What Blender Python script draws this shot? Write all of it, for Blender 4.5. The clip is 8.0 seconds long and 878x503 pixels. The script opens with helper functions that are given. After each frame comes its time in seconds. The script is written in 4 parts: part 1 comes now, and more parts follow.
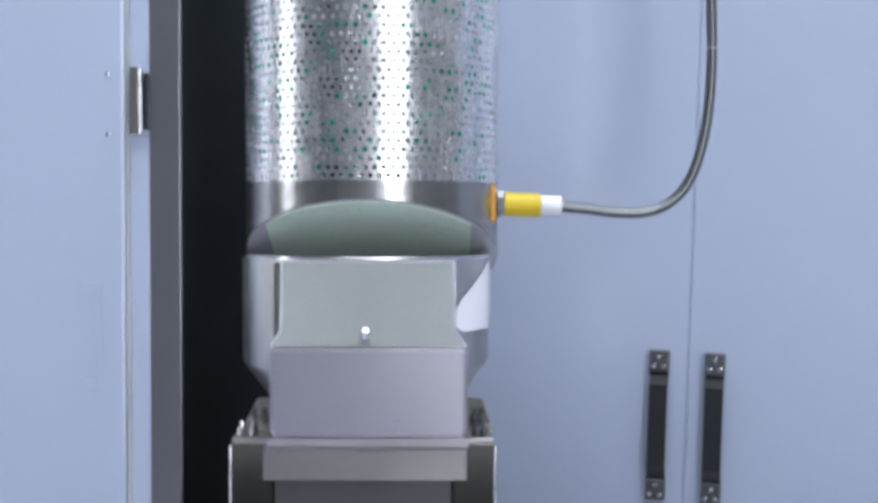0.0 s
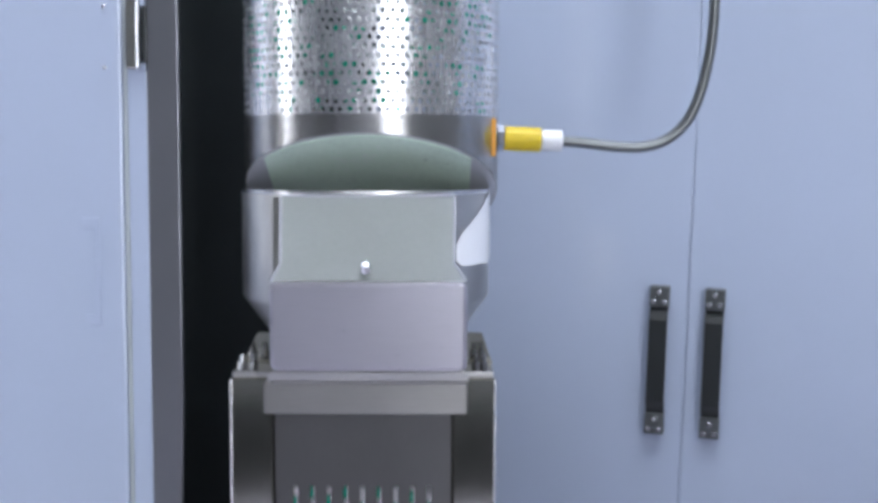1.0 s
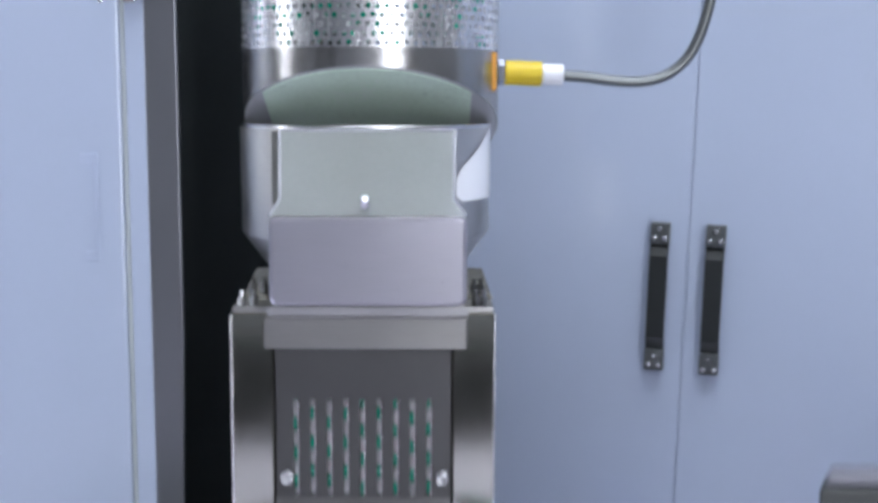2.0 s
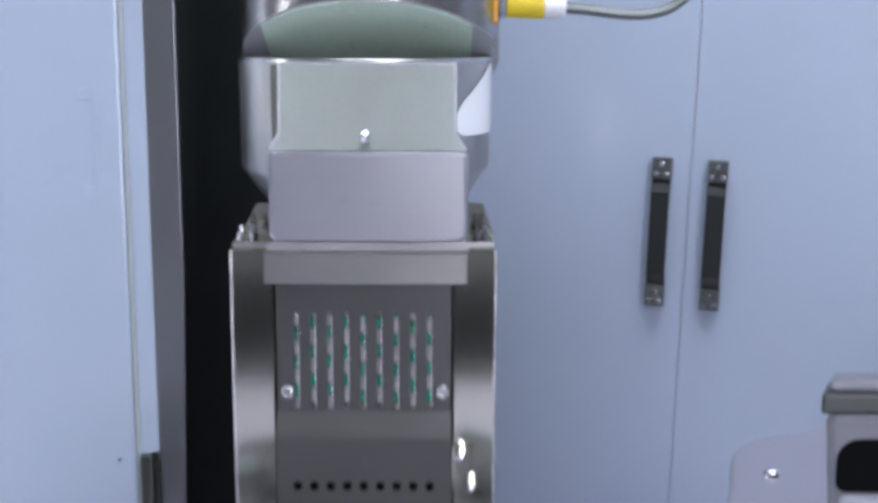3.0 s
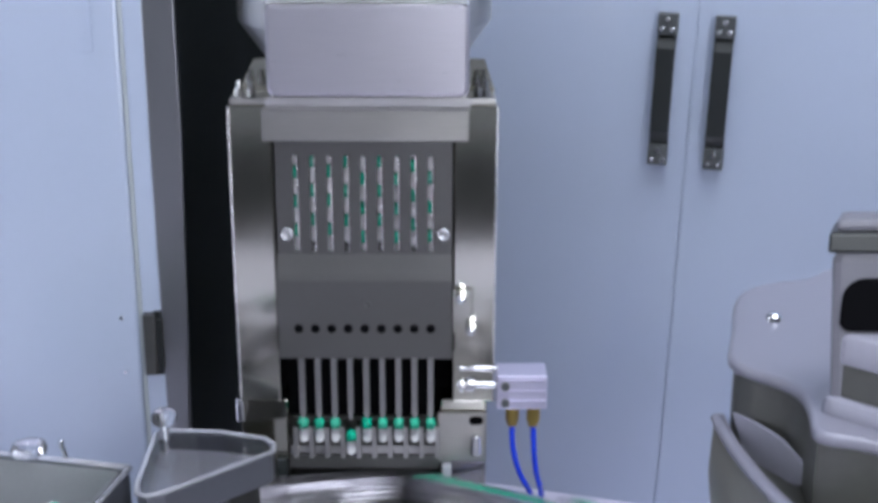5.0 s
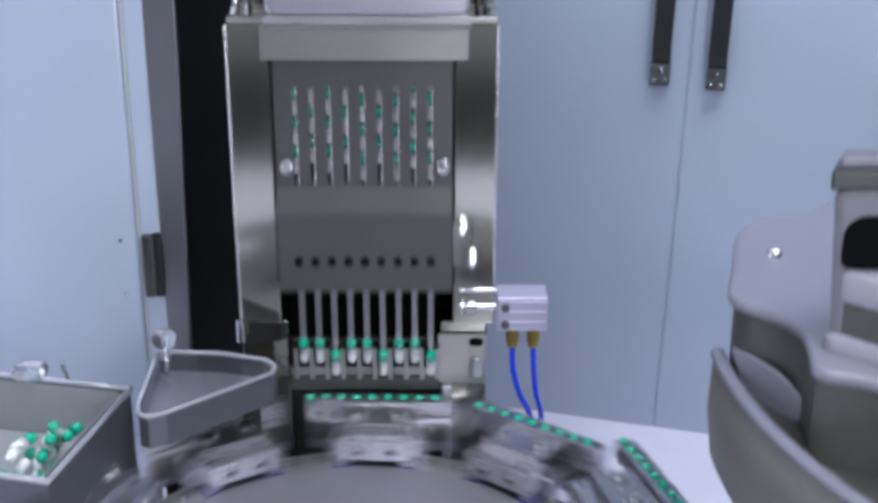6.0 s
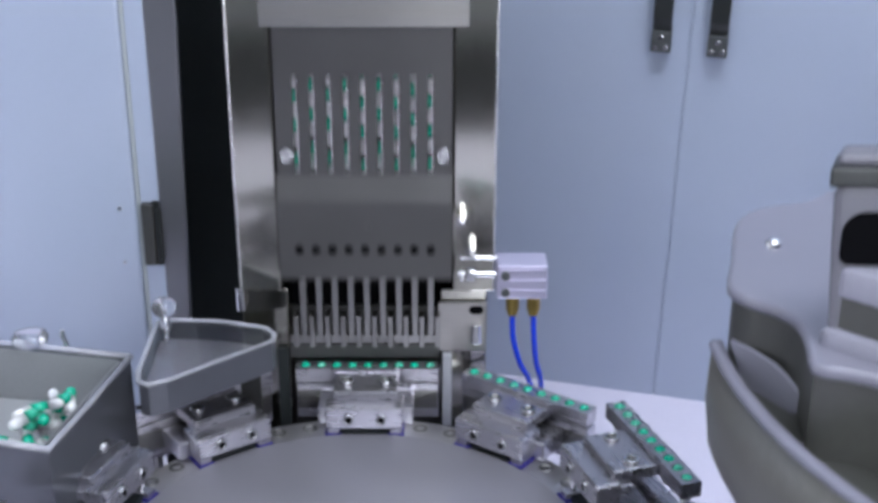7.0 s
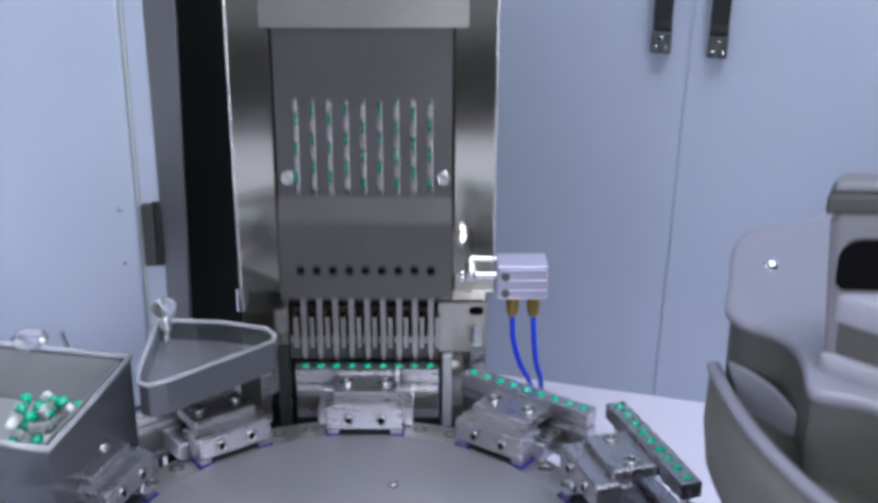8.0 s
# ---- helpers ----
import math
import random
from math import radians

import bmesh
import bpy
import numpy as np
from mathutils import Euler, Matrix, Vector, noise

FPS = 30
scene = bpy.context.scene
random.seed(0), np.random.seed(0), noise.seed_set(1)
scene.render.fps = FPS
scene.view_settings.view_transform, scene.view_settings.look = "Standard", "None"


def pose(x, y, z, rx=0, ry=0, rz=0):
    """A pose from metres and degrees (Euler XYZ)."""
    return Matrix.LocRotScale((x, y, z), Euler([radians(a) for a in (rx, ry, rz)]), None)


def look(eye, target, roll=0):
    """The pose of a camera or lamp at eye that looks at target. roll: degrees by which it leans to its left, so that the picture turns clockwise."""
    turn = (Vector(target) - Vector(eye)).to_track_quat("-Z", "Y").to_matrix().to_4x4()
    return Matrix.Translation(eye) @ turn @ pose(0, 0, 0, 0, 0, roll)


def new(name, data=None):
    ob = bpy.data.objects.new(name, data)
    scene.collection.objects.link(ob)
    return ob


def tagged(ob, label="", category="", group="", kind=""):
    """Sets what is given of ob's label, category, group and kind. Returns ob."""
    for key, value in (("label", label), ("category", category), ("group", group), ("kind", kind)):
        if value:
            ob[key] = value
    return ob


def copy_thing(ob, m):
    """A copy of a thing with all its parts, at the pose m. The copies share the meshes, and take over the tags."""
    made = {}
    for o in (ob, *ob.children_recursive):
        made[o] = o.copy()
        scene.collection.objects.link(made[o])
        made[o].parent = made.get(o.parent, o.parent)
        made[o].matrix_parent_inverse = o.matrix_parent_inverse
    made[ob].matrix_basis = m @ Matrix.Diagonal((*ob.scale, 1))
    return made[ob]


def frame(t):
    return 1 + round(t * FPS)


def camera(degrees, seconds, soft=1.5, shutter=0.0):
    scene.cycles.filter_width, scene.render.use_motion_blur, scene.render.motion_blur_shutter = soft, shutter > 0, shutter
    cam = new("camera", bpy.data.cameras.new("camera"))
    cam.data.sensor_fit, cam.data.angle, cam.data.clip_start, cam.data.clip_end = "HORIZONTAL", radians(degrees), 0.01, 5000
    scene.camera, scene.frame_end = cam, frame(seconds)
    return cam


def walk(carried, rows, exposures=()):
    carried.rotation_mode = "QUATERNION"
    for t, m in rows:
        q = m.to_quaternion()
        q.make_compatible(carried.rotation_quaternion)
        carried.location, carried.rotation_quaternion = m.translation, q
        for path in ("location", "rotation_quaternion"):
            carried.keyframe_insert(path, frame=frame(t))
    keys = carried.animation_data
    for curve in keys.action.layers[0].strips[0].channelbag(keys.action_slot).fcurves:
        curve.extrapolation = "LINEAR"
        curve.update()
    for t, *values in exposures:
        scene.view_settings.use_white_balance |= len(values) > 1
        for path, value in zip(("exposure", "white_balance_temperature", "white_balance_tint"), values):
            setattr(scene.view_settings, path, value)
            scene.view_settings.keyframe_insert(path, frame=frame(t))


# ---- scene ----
cam = camera(39.23, 8.0, soft=3.7, shutter=0.5)


def shot(x, y, z, yaw, pitch, roll):
    return pose(x, y, z, 0, 0, yaw) @ pose(0, 0, 0, 90 + pitch) @ pose(0, 0, 0, 0, 0, roll)


# the tripod head tilts down over the machine and comes to rest
walk(cam, [
    (0.0, shot(0.0507, -0.7602, 0.3931, -0.024, -1.842, 0.15)),
    (0.5, shot(0.0510, -0.7590, 0.3910, -0.012, -3.132, 0.14)),
    (1.0, shot(0.0510, -0.7572, 0.3902, -0.011, -4.686, 0.14)),
    (1.5, shot(0.0518, -0.7558, 0.3877, 0.030, -6.020, 0.11)),
    (3.0, shot(0.0511, -0.7510, 0.3842, 0.005, -10.328, 0.15)),
    (3.5, shot(0.0510, -0.7489, 0.3828, 0.012, -11.755, 0.15)),
    (4.0, shot(0.0513, -0.7474, 0.3810, 0.025, -13.295, 0.11)),
    (4.5, shot(0.0511, -0.7456, 0.3795, 0.021, -14.846, 0.13)),
    (6.0, shot(0.0508, -0.7402, 0.3737, 0.005, -20.050, 0.086)),
    (6.5, shot(0.0505, -0.7390, 0.3732, -0.023, -21.261, 0.075)),
    (7.0, shot(0.0507, -0.7387, 0.3726, -0.003, -21.500, 0.085)),
    (7.5, shot(0.0507, -0.7388, 0.3723, -0.002, -21.484, 0.070)),
    (8.0, shot(0.0508, -0.7390, 0.3717, 0.006, -21.402, 0.073)),
], [(0.0, 0.0), (1.5, 0.03), (3.5, 0.10), (6.0, 0.16), (8.0, 0.16)])

# ---- light ----
world = bpy.data.worlds.new("room_air")
scene.world = world
world.use_nodes = True
world.node_tree.nodes["Background"].inputs["Color"].default_value = (0.55, 0.62, 0.85, 1)
world.node_tree.nodes["Background"].inputs["Strength"].default_value = 0.05
CEILING_W, STRIP_W = 36.0, 3.5
COOL = (0.81, 0.865, 0.99)


def area_lamp(name, eye, target, wide, high, watts, colour):
    data = bpy.data.lights.new(name, "AREA")
    data.shape, data.size, data.size_y, data.energy, data.color = "RECTANGLE", wide, high, watts, colour
    ob = new(name, data)
    ob.matrix_basis = look(eye, target)
    return ob


area_lamp("lamp_ceiling_front", (0.38, -0.72, 2.34), (0.38, -0.57, 0.0), 2.0, 1.2, CEILING_W, COOL)
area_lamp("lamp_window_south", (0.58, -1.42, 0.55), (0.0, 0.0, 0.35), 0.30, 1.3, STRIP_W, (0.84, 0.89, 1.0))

# ---- materials ----


def material(name, colour, metal=0.0, rough=0.5, grain=60.0, stretch=(1, 1, 1), vary=0.08, wear=0.12, bump=0.1, clear=0.0, coat=0.0, per_object=0.0, ior=1.5):
    """A surface with a fine grain and broad stains, in the object's own metres."""
    m = bpy.data.materials.new(name)
    m.use_nodes = True
    nodes, link = m.node_tree.nodes, m.node_tree.links.new
    b = nodes["Principled BSDF"]
    b.inputs["Metallic"].default_value = metal
    b.inputs["IOR"].default_value = ior
    b.inputs["Transmission Weight"].default_value = clear
    b.inputs["Coat Weight"].default_value = coat
    b.inputs["Coat Roughness"].default_value = 0.12
    place = nodes.new("ShaderNodeTexCoord")
    scale = nodes.new("ShaderNodeMapping")
    scale.inputs["Scale"].default_value = stretch
    link(place.outputs["Object"], scale.inputs["Vector"])
    fine = nodes.new("ShaderNodeTexNoise")
    fine.inputs["Scale"].default_value, fine.inputs["Detail"].default_value = grain * 8, 4
    link(scale.outputs["Vector"], fine.inputs["Vector"])
    broad = nodes.new("ShaderNodeTexNoise")
    broad.inputs["Scale"].default_value, broad.inputs["Detail"].default_value = 24, 3
    link(place.outputs["Object"], broad.inputs["Vector"])
    both = nodes.new("ShaderNodeMath")
    both.operation = "ADD"
    link(fine.outputs["Fac"], both.inputs[0])
    link(broad.outputs["Fac"], both.inputs[1])
    tone = nodes.new("ShaderNodeMapRange")
    tone.inputs["From Min"].default_value, tone.inputs["From Max"].default_value = 0.6, 1.4
    tone.inputs["To Min"].default_value, tone.inputs["To Max"].default_value = 1 - vary, 1 + vary
    link(both.outputs[0], tone.inputs["Value"])
    shade = nodes.new("ShaderNodeHueSaturation")
    shade.inputs["Color"].default_value = (*colour, 1)
    link(tone.outputs["Result"], shade.inputs["Value"])
    if per_object:
        info = nodes.new("ShaderNodeObjectInfo")
        each = nodes.new("ShaderNodeMapRange")
        each.inputs["To Min"].default_value, each.inputs["To Max"].default_value = 1 - per_object, 1 + per_object
        link(info.outputs["Random"], each.inputs["Value"])
        link(each.outputs["Result"], shade.inputs["Saturation"])
    link(shade.outputs["Color"], b.inputs["Base Color"])
    gloss = nodes.new("ShaderNodeMapRange")
    gloss.inputs["From Min"].default_value, gloss.inputs["From Max"].default_value = 0.6, 1.4
    gloss.inputs["To Min"].default_value, gloss.inputs["To Max"].default_value = max(0.02, rough * (1 - wear)), min(1, rough * (1 + wear))
    link(both.outputs[0], gloss.inputs["Value"])
    link(gloss.outputs["Result"], b.inputs["Roughness"])
    if bump:
        relief = nodes.new("ShaderNodeBump")
        relief.inputs["Strength"].default_value, relief.inputs["Distance"].default_value = bump, 0.0001
        link(fine.outputs["Fac"], relief.inputs["Height"])
        link(relief.outputs["Normal"], b.inputs["Normal"])
    return m


def glowing(name, colour, strength):
    m = bpy.data.materials.new(name)
    m.use_nodes = True
    b = m.node_tree.nodes["Principled BSDF"]
    b.inputs["Base Color"].default_value = (*colour, 1)
    b.inputs["Emission Color"].default_value = (*colour, 1)
    b.inputs["Emission Strength"].default_value = strength
    return m


WHITE_PANEL = material("white_lacquered_panel", (0.46, 0.52, 0.65), 0, 0.20, 30, vary=0.012, wear=0.05, bump=0.004, coat=0.3)
ROOM_WALL = material("painted_room_wall", (0.34, 0.345, 0.36), 0, 0.6, 40, vary=0.05, bump=0.05)
# for the unseen upper wall that brightens reflections in the steel
REFLECTED_WHITE = material("white_room_wall", (0.68, 0.69, 0.72), 0, 0.55, 40, vary=0.03, bump=0.05)
ROOM_FLOOR = material("epoxy_floor", (0.10, 0.103, 0.108), 0, 0.35, 25, vary=0.06, bump=0.05)
SEAL = material("yellowed_rubber_seal", (0.47, 0.51, 0.52), 0, 0.7, 80, vary=0.08, bump=0.1)
PILLAR = material("grey_painted_pillar", (0.26, 0.26, 0.28), 0.8, 0.32, 40, vary=0.02, wear=0.05, bump=0)
# black of the back panel, also of shade painted into two gaps
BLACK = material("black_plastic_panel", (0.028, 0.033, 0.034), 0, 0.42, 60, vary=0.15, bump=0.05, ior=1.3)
# near-black, so the darkness inside hollows lies in the colour itself
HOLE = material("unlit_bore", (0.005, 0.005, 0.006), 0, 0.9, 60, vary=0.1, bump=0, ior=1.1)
DECK = material("white_enamel_deck", (0.73, 0.70, 0.83), 0, 0.09, 30, vary=0.03, wear=0.3, bump=0.02, coat=0.5)
POLISHED = material("polished_steel", (0.70, 0.69, 0.68), 1, 0.24, 90, (1, 1, 0.06), 0.05, 0.12, 0.03)
SLEEVE = material("perforated_bright_steel", (0.90, 0.89, 0.89), 1, 0.26, 70, (1, 1, 0.05), 0.05, 0.25, 0.05)
BRUSHED = material("brushed_steel", (0.56, 0.55, 0.53), 1, 0.34, 120, (0.04, 1, 1), 0.07, 0.25, 0.12)
POST_STEEL = material("worn_steel_channel", (0.56, 0.545, 0.475), 1, 0.11, 90, (1, 1, 0.05), 0.08, 0.25, 0.03)
BOX_STEEL = material("satin_steel_box", (0.80, 0.765, 0.84), 1, 0.29, 160, (0.05, 1, 1), 0.03, 0.08, 0.025)
CROSS_STEEL = material("satin_cross_bar", (0.47, 0.455, 0.43), 1, 0.32, 160, (0.05, 1, 1), 0.08, 0.15, 0.08)
COMB_STEEL = material("grey_anodised_block", (0.125, 0.121, 0.121), 0.6, 0.36, 130, (1, 1, 0.3), 0.08, 0.2, 0.1)
FINGER = material("dull_steel_finger", (0.42, 0.41, 0.40), 1, 0.32, 120, (1, 1, 0.1), 0.10, 0.2, 0.08)
DARK_STEEL = material("dark_oiled_steel", (0.12, 0.12, 0.115), 0.8, 0.42, 110, vary=0.12, bump=0.1)
CAST = material("machined_tool_steel", (0.54, 0.53, 0.565), 0.95, 0.28, 60, (0.2, 1, 1), 0.04, 0.10, 0, per_object=0.1)
DISC = material("matt_grey_turret_disc", (0.37, 0.36, 0.40), 0.45, 0.36, 60, vary=0.06, wear=0.2, bump=0.05)
RIM_STEEL = material("pale_satin_rim", (0.58, 0.57, 0.59), 0.9, 0.33, 60, vary=0.05, wear=0.2, bump=0.04)
BOLT = material("dull_bolt_steel", (0.50, 0.50, 0.51), 1, 0.24, 150, vary=0.08, bump=0.05)
CHROME = material("bright_chrome", (0.80, 0.80, 0.82), 1, 0.10, 200, vary=0.03, bump=0.02)
ALUMINIUM = material("lavender_anodised_aluminium", (0.66, 0.63, 0.80), 0.55, 0.36, 140, (0.06, 1, 1), 0.04, 0.2, 0.06)
BRASS = material("dull_brass", (0.42, 0.30, 0.09), 0.9, 0.34, 120, vary=0.15, bump=0.1)
BLUE_TUBE = material("blue_polyurethane_tube", (0.015, 0.08, 1.0), 0, 0.25, 90, vary=0.05, bump=0.02)
YELLOW = material("yellow_plug_sleeve", (0.75, 0.55, 0.02), 0, 0.38, 90, vary=0.08, bump=0.06)
ORANGE = material("orange_sensor_flange", (0.75, 0.33, 0.03), 0, 0.40, 90, vary=0.08, bump=0.06)
HANDLE_BLACK = material("black_coated_handle", (0.022, 0.025, 0.025), 0.1, 0.34, 100, vary=0.12, bump=0.06)
HANDLE_END = material("worn_handle_clamp", (0.16, 0.17, 0.17), 0.8, 0.35, 120, vary=0.25, bump=0.15)
FAINT = material("pale_grey_pull", (0.43, 0.49, 0.62), 0, 0.35, 60, vary=0.03, bump=0.03)
CLEAR = material("clear_acrylic", (0.95, 0.96, 0.97), 0, 0.05, 30, vary=0.01, bump=0, clear=1.0, ior=1.35)
FROST = material("frosted_green_tinted_acrylic", (0.82, 0.99, 0.84), 0, 0.30, 40, vary=0.10, bump=0.05, clear=0.12, ior=1.3)
HAZY = material("hazy_grey_acrylic", (0.60, 0.63, 0.62), 0, 0.18, 40, vary=0.04, bump=0.02, clear=0.55, ior=1.3)
CAP_GREEN = material("green_gelatine", (0.02, 0.46, 0.29), 0, 0.10, 60, vary=0.08, bump=0, per_object=0.12)
BODY_WHITE = material("white_gelatine", (0.88, 0.88, 0.88), 0, 0.12, 60, vary=0.03, bump=0)
LOW_STEEL = material("dull_lower_steel", (0.30, 0.295, 0.28), 1, 0.30, 120, (0.1, 1, 1), 0.10, 0.2, 0.06)
GUNMETAL = material("gunmetal_grey_sheet", (0.15, 0.155, 0.175), 0.6, 0.33, 30, vary=0.04, wear=0.10, bump=0.0)
PALE_GREY = material("pale_grey_sheet", (0.50, 0.51, 0.54), 0.1, 0.35, 60, vary=0.05, bump=0.04)
LINING = material("grey_bin_lining", (0.36, 0.37, 0.38), 0.1, 0.34, 60, vary=0.06, bump=0.04)
EDGE = material("polished_acrylic_edge", (0.88, 0.89, 0.96), 0, 0.08, 80, vary=0.05, bump=0.02, clear=0.68, ior=1.45)
GLASSY = material("clear_glassy_knob", (0.93, 0.94, 0.97), 0, 0.04, 80, vary=0.02, bump=0, clear=0.95, ior=1.45)
GASKET = material("dark_blue_gasket", (0.035, 0.025, 0.22), 0, 0.45, 60, vary=0.1, bump=0.05)
DOSER = material("smoked_grey_dosing_bowl", (0.25, 0.245, 0.295), 0.1, 0.30, 30, vary=0.03, wear=0.05, bump=0, coat=0.2)
HOUSING = material("grey_dosing_housing", (0.17, 0.167, 0.195), 0.1, 0.5, 30, vary=0.04, wear=0.05, bump=0)
# shade inside the bowl is put into this colour; the olive band shares it
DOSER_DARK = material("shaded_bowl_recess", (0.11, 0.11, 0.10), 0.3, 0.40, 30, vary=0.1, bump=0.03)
PANE_GREY = material("pale_lavender_plastic", (0.36, 0.355, 0.42), 0, 0.25, 40, vary=0.04, bump=0.02, coat=0.2)
# white of the sensor ferrule, also of the reflection painted on the hopper body
FERRULE_GLARE = material("white_enamel", (0.86, 0.87, 0.90), 0, 0.2, 60, vary=0.02, bump=0.01, coat=0.3)
SKIRT = material("olive_grey_skirt", (0.24, 0.23, 0.205), 0.4, 0.36, 30, vary=0.08, bump=0.03)
LAMP_FACE = glowing("lamp_diffuser", (0.84, 0.90, 1.0), 3.0)
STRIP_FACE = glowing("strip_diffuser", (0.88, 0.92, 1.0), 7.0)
LAMP_FRAME = material("lamp_frame_white", (0.7, 0.72, 0.75), 0, 0.4, 40, vary=0.03, bump=0.03)

# ---- small tools ----


def part(name, bm, surface, parent=None, label="", smooth=True):
    data = bpy.data.meshes.new(name)
    if smooth:
        for f in bm.faces:
            f.smooth = True
        for e in bm.edges:
            if len(e.link_faces) == 2:
                bend = e.calc_face_angle(0)
                small, large = sorted(f.calc_area() for f in e.link_faces)
                e.smooth = not (bend > 0.62 or (bend > 0.1 and large > 5 * small))
    bm.to_mesh(data)
    bm.free()
    for s in surface if isinstance(surface, (list, tuple)) else [surface]:
        data.materials.append(s)
    ob = new(name, data)
    ob.parent = parent
    if label:
        tagged(ob, label)
    return ob


def again(ob, m=None, parent=None):
    """Another piece on the same mesh, with its own place."""
    twin = new(ob.name.split(".")[0], ob.data)
    twin.parent = parent if parent else ob.parent
    twin.matrix_basis = m if m else ob.matrix_basis
    if "label" in ob:
        tagged(twin, ob["label"])
    return twin


def thing(name, label, category, group="", kind="", at=None):
    ob = tagged(new(name), label, category, group, kind)
    if at:
        ob.matrix_basis = at
    return ob


def box(x0, x1, y0, y1, z0, z1, bevel=0.0008, bm=None, steps=2):
    fresh = bmesh.new()
    bmesh.ops.create_cube(fresh, size=1.0, matrix=Matrix.LocRotScale(((x0 + x1) / 2, (y0 + y1) / 2, (z0 + z1) / 2), None, (x1 - x0, y1 - y0, z1 - z0)))
    if bevel:
        bmesh.ops.bevel(fresh, geom=fresh.edges[:], offset=bevel, segments=steps, affect="EDGES", profile=0.5)
    return joined(bm, fresh)


def joined(bm, fresh):
    if bm is None:
        return fresh
    data = bpy.data.meshes.new("scrap")
    fresh.to_mesh(data)
    fresh.free()
    bm.from_mesh(data)
    bpy.data.meshes.remove(data)
    return bm


def rod(p, q, r, bm=None, sides=20, r2=None, bevel=0.0):
    p, q = Vector(p), Vector(q)
    fresh = bmesh.new()
    turn = (q - p).to_track_quat("Z", "Y").to_matrix().to_4x4()
    bmesh.ops.create_cone(fresh, cap_ends=True, segments=sides, radius1=r, radius2=r if r2 is None else r2, depth=(q - p).length, matrix=Matrix.Translation((p + q) / 2) @ turn)
    if bevel:
        rims = [e for e in fresh.edges if len(e.link_faces) == 2 and max(len(f.verts) for f in e.link_faces) > 4]
        bmesh.ops.bevel(fresh, geom=rims, offset=bevel, segments=2, affect="EDGES", profile=0.5)
    return joined(bm, fresh)


def prism(outline, z0, z1, bevel=0.0, bm=None, matrix=None):
    """An upright prism over an outline of (x, y) points."""
    fresh = bmesh.new()
    low = [fresh.verts.new((x, y, z0)) for x, y in outline]
    top = [fresh.verts.new((x, y, z1)) for x, y in outline]
    fresh.faces.new(low[::-1])
    fresh.faces.new(top)
    for i in range(len(low)):
        j = (i + 1) % len(low)
        fresh.faces.new((low[i], low[j], top[j], top[i]))
    bmesh.ops.recalc_face_normals(fresh, faces=fresh.faces[:])
    if bevel:
        bmesh.ops.bevel(fresh, geom=fresh.edges[:], offset=bevel, segments=2, affect="EDGES", profile=0.5)
    if matrix:
        fresh.transform(matrix)
    return joined(bm, fresh)


FRONT = Matrix(((1, 0, 0, 0), (0, 0, 1, 0), (0, 1, 0, 0), (0, 0, 0, 1)))  # outline in (x, z), run along y
SIDE = Matrix(((0, 0, 1, 0), (1, 0, 0, 0), (0, 1, 0, 0), (0, 0, 0, 1)))  # outline in (y, z), run along x


def smooth_path(points, n=10):
    points = [Vector(p) for p in points]
    ends = [points[0] * 2 - points[1]] + points + [points[-1] * 2 - points[-2]]
    out = []
    for i in range(1, len(ends) - 2):
        a, b, c, d = ends[i - 1:i + 3]
        for k in range(n):
            t = k / n
            out.append(0.5 * (2 * b + (c - a) * t + (2 * a - 5 * b + 4 * c - d) * t * t + (3 * b - a - 3 * c + d) * t ** 3))
    return out + [points[-1]]


def hose(points, r, sides=10, ripple=0.0, n=10):
    bm, rings = bmesh.new(), []
    path = smooth_path(points, n)
    for i, p in enumerate(path):
        way = (path[min(i + 1, len(path) - 1)] - path[max(i - 1, 0)]).normalized()
        turn = way.to_track_quat("Z", "Y").to_matrix()
        rr = r * (1 + (ripple if i % 2 else -ripple))
        rings.append([bm.verts.new(p + turn @ Vector((rr * math.cos(a), rr * math.sin(a), 0))) for a in (2 * math.pi * k / sides for k in range(sides))])
    for u, v in zip(rings, rings[1:]):
        for k in range(sides):
            bm.faces.new((u[k], u[(k + 1) % sides], v[(k + 1) % sides], v[k]))
    bm.faces.new(rings[0][::-1])
    bm.faces.new(rings[-1])
    return bm


def lathe(profile, sides=64, centre=(0, 0)):
    """Turns (radius, height) points round an upright axis."""
    bm, rings = bmesh.new(), []
    for r, z in profile:
        rings.append([bm.verts.new((centre[0] + r * math.cos(a), centre[1] + r * math.sin(a), z)) for a in (2 * math.pi * k / sides for k in range(sides))])
    for u, v in zip(rings, rings[1:]):
        for k in range(sides):
            bm.faces.new((u[k], u[(k + 1) % sides], v[(k + 1) % sides], v[k]))
    return bm


def screw_mesh(r=0.0032, h=0.003):
    """A socket-head screw, its head up along z."""
    bm = lathe([(0.0, 0.0), (r, 0.0), (r, h * 0.85), (r * 0.9, h), (r * 0.55, h), (r * 0.55, h * 0.25), (0.0, h * 0.2)], 14)
    # socket faces take the second surface, mostly darker to put in its shade
    for f in bm.faces:
        f.material_index = 1 if f.calc_center_median().xy.length < r * 0.56 else 0
    return bm


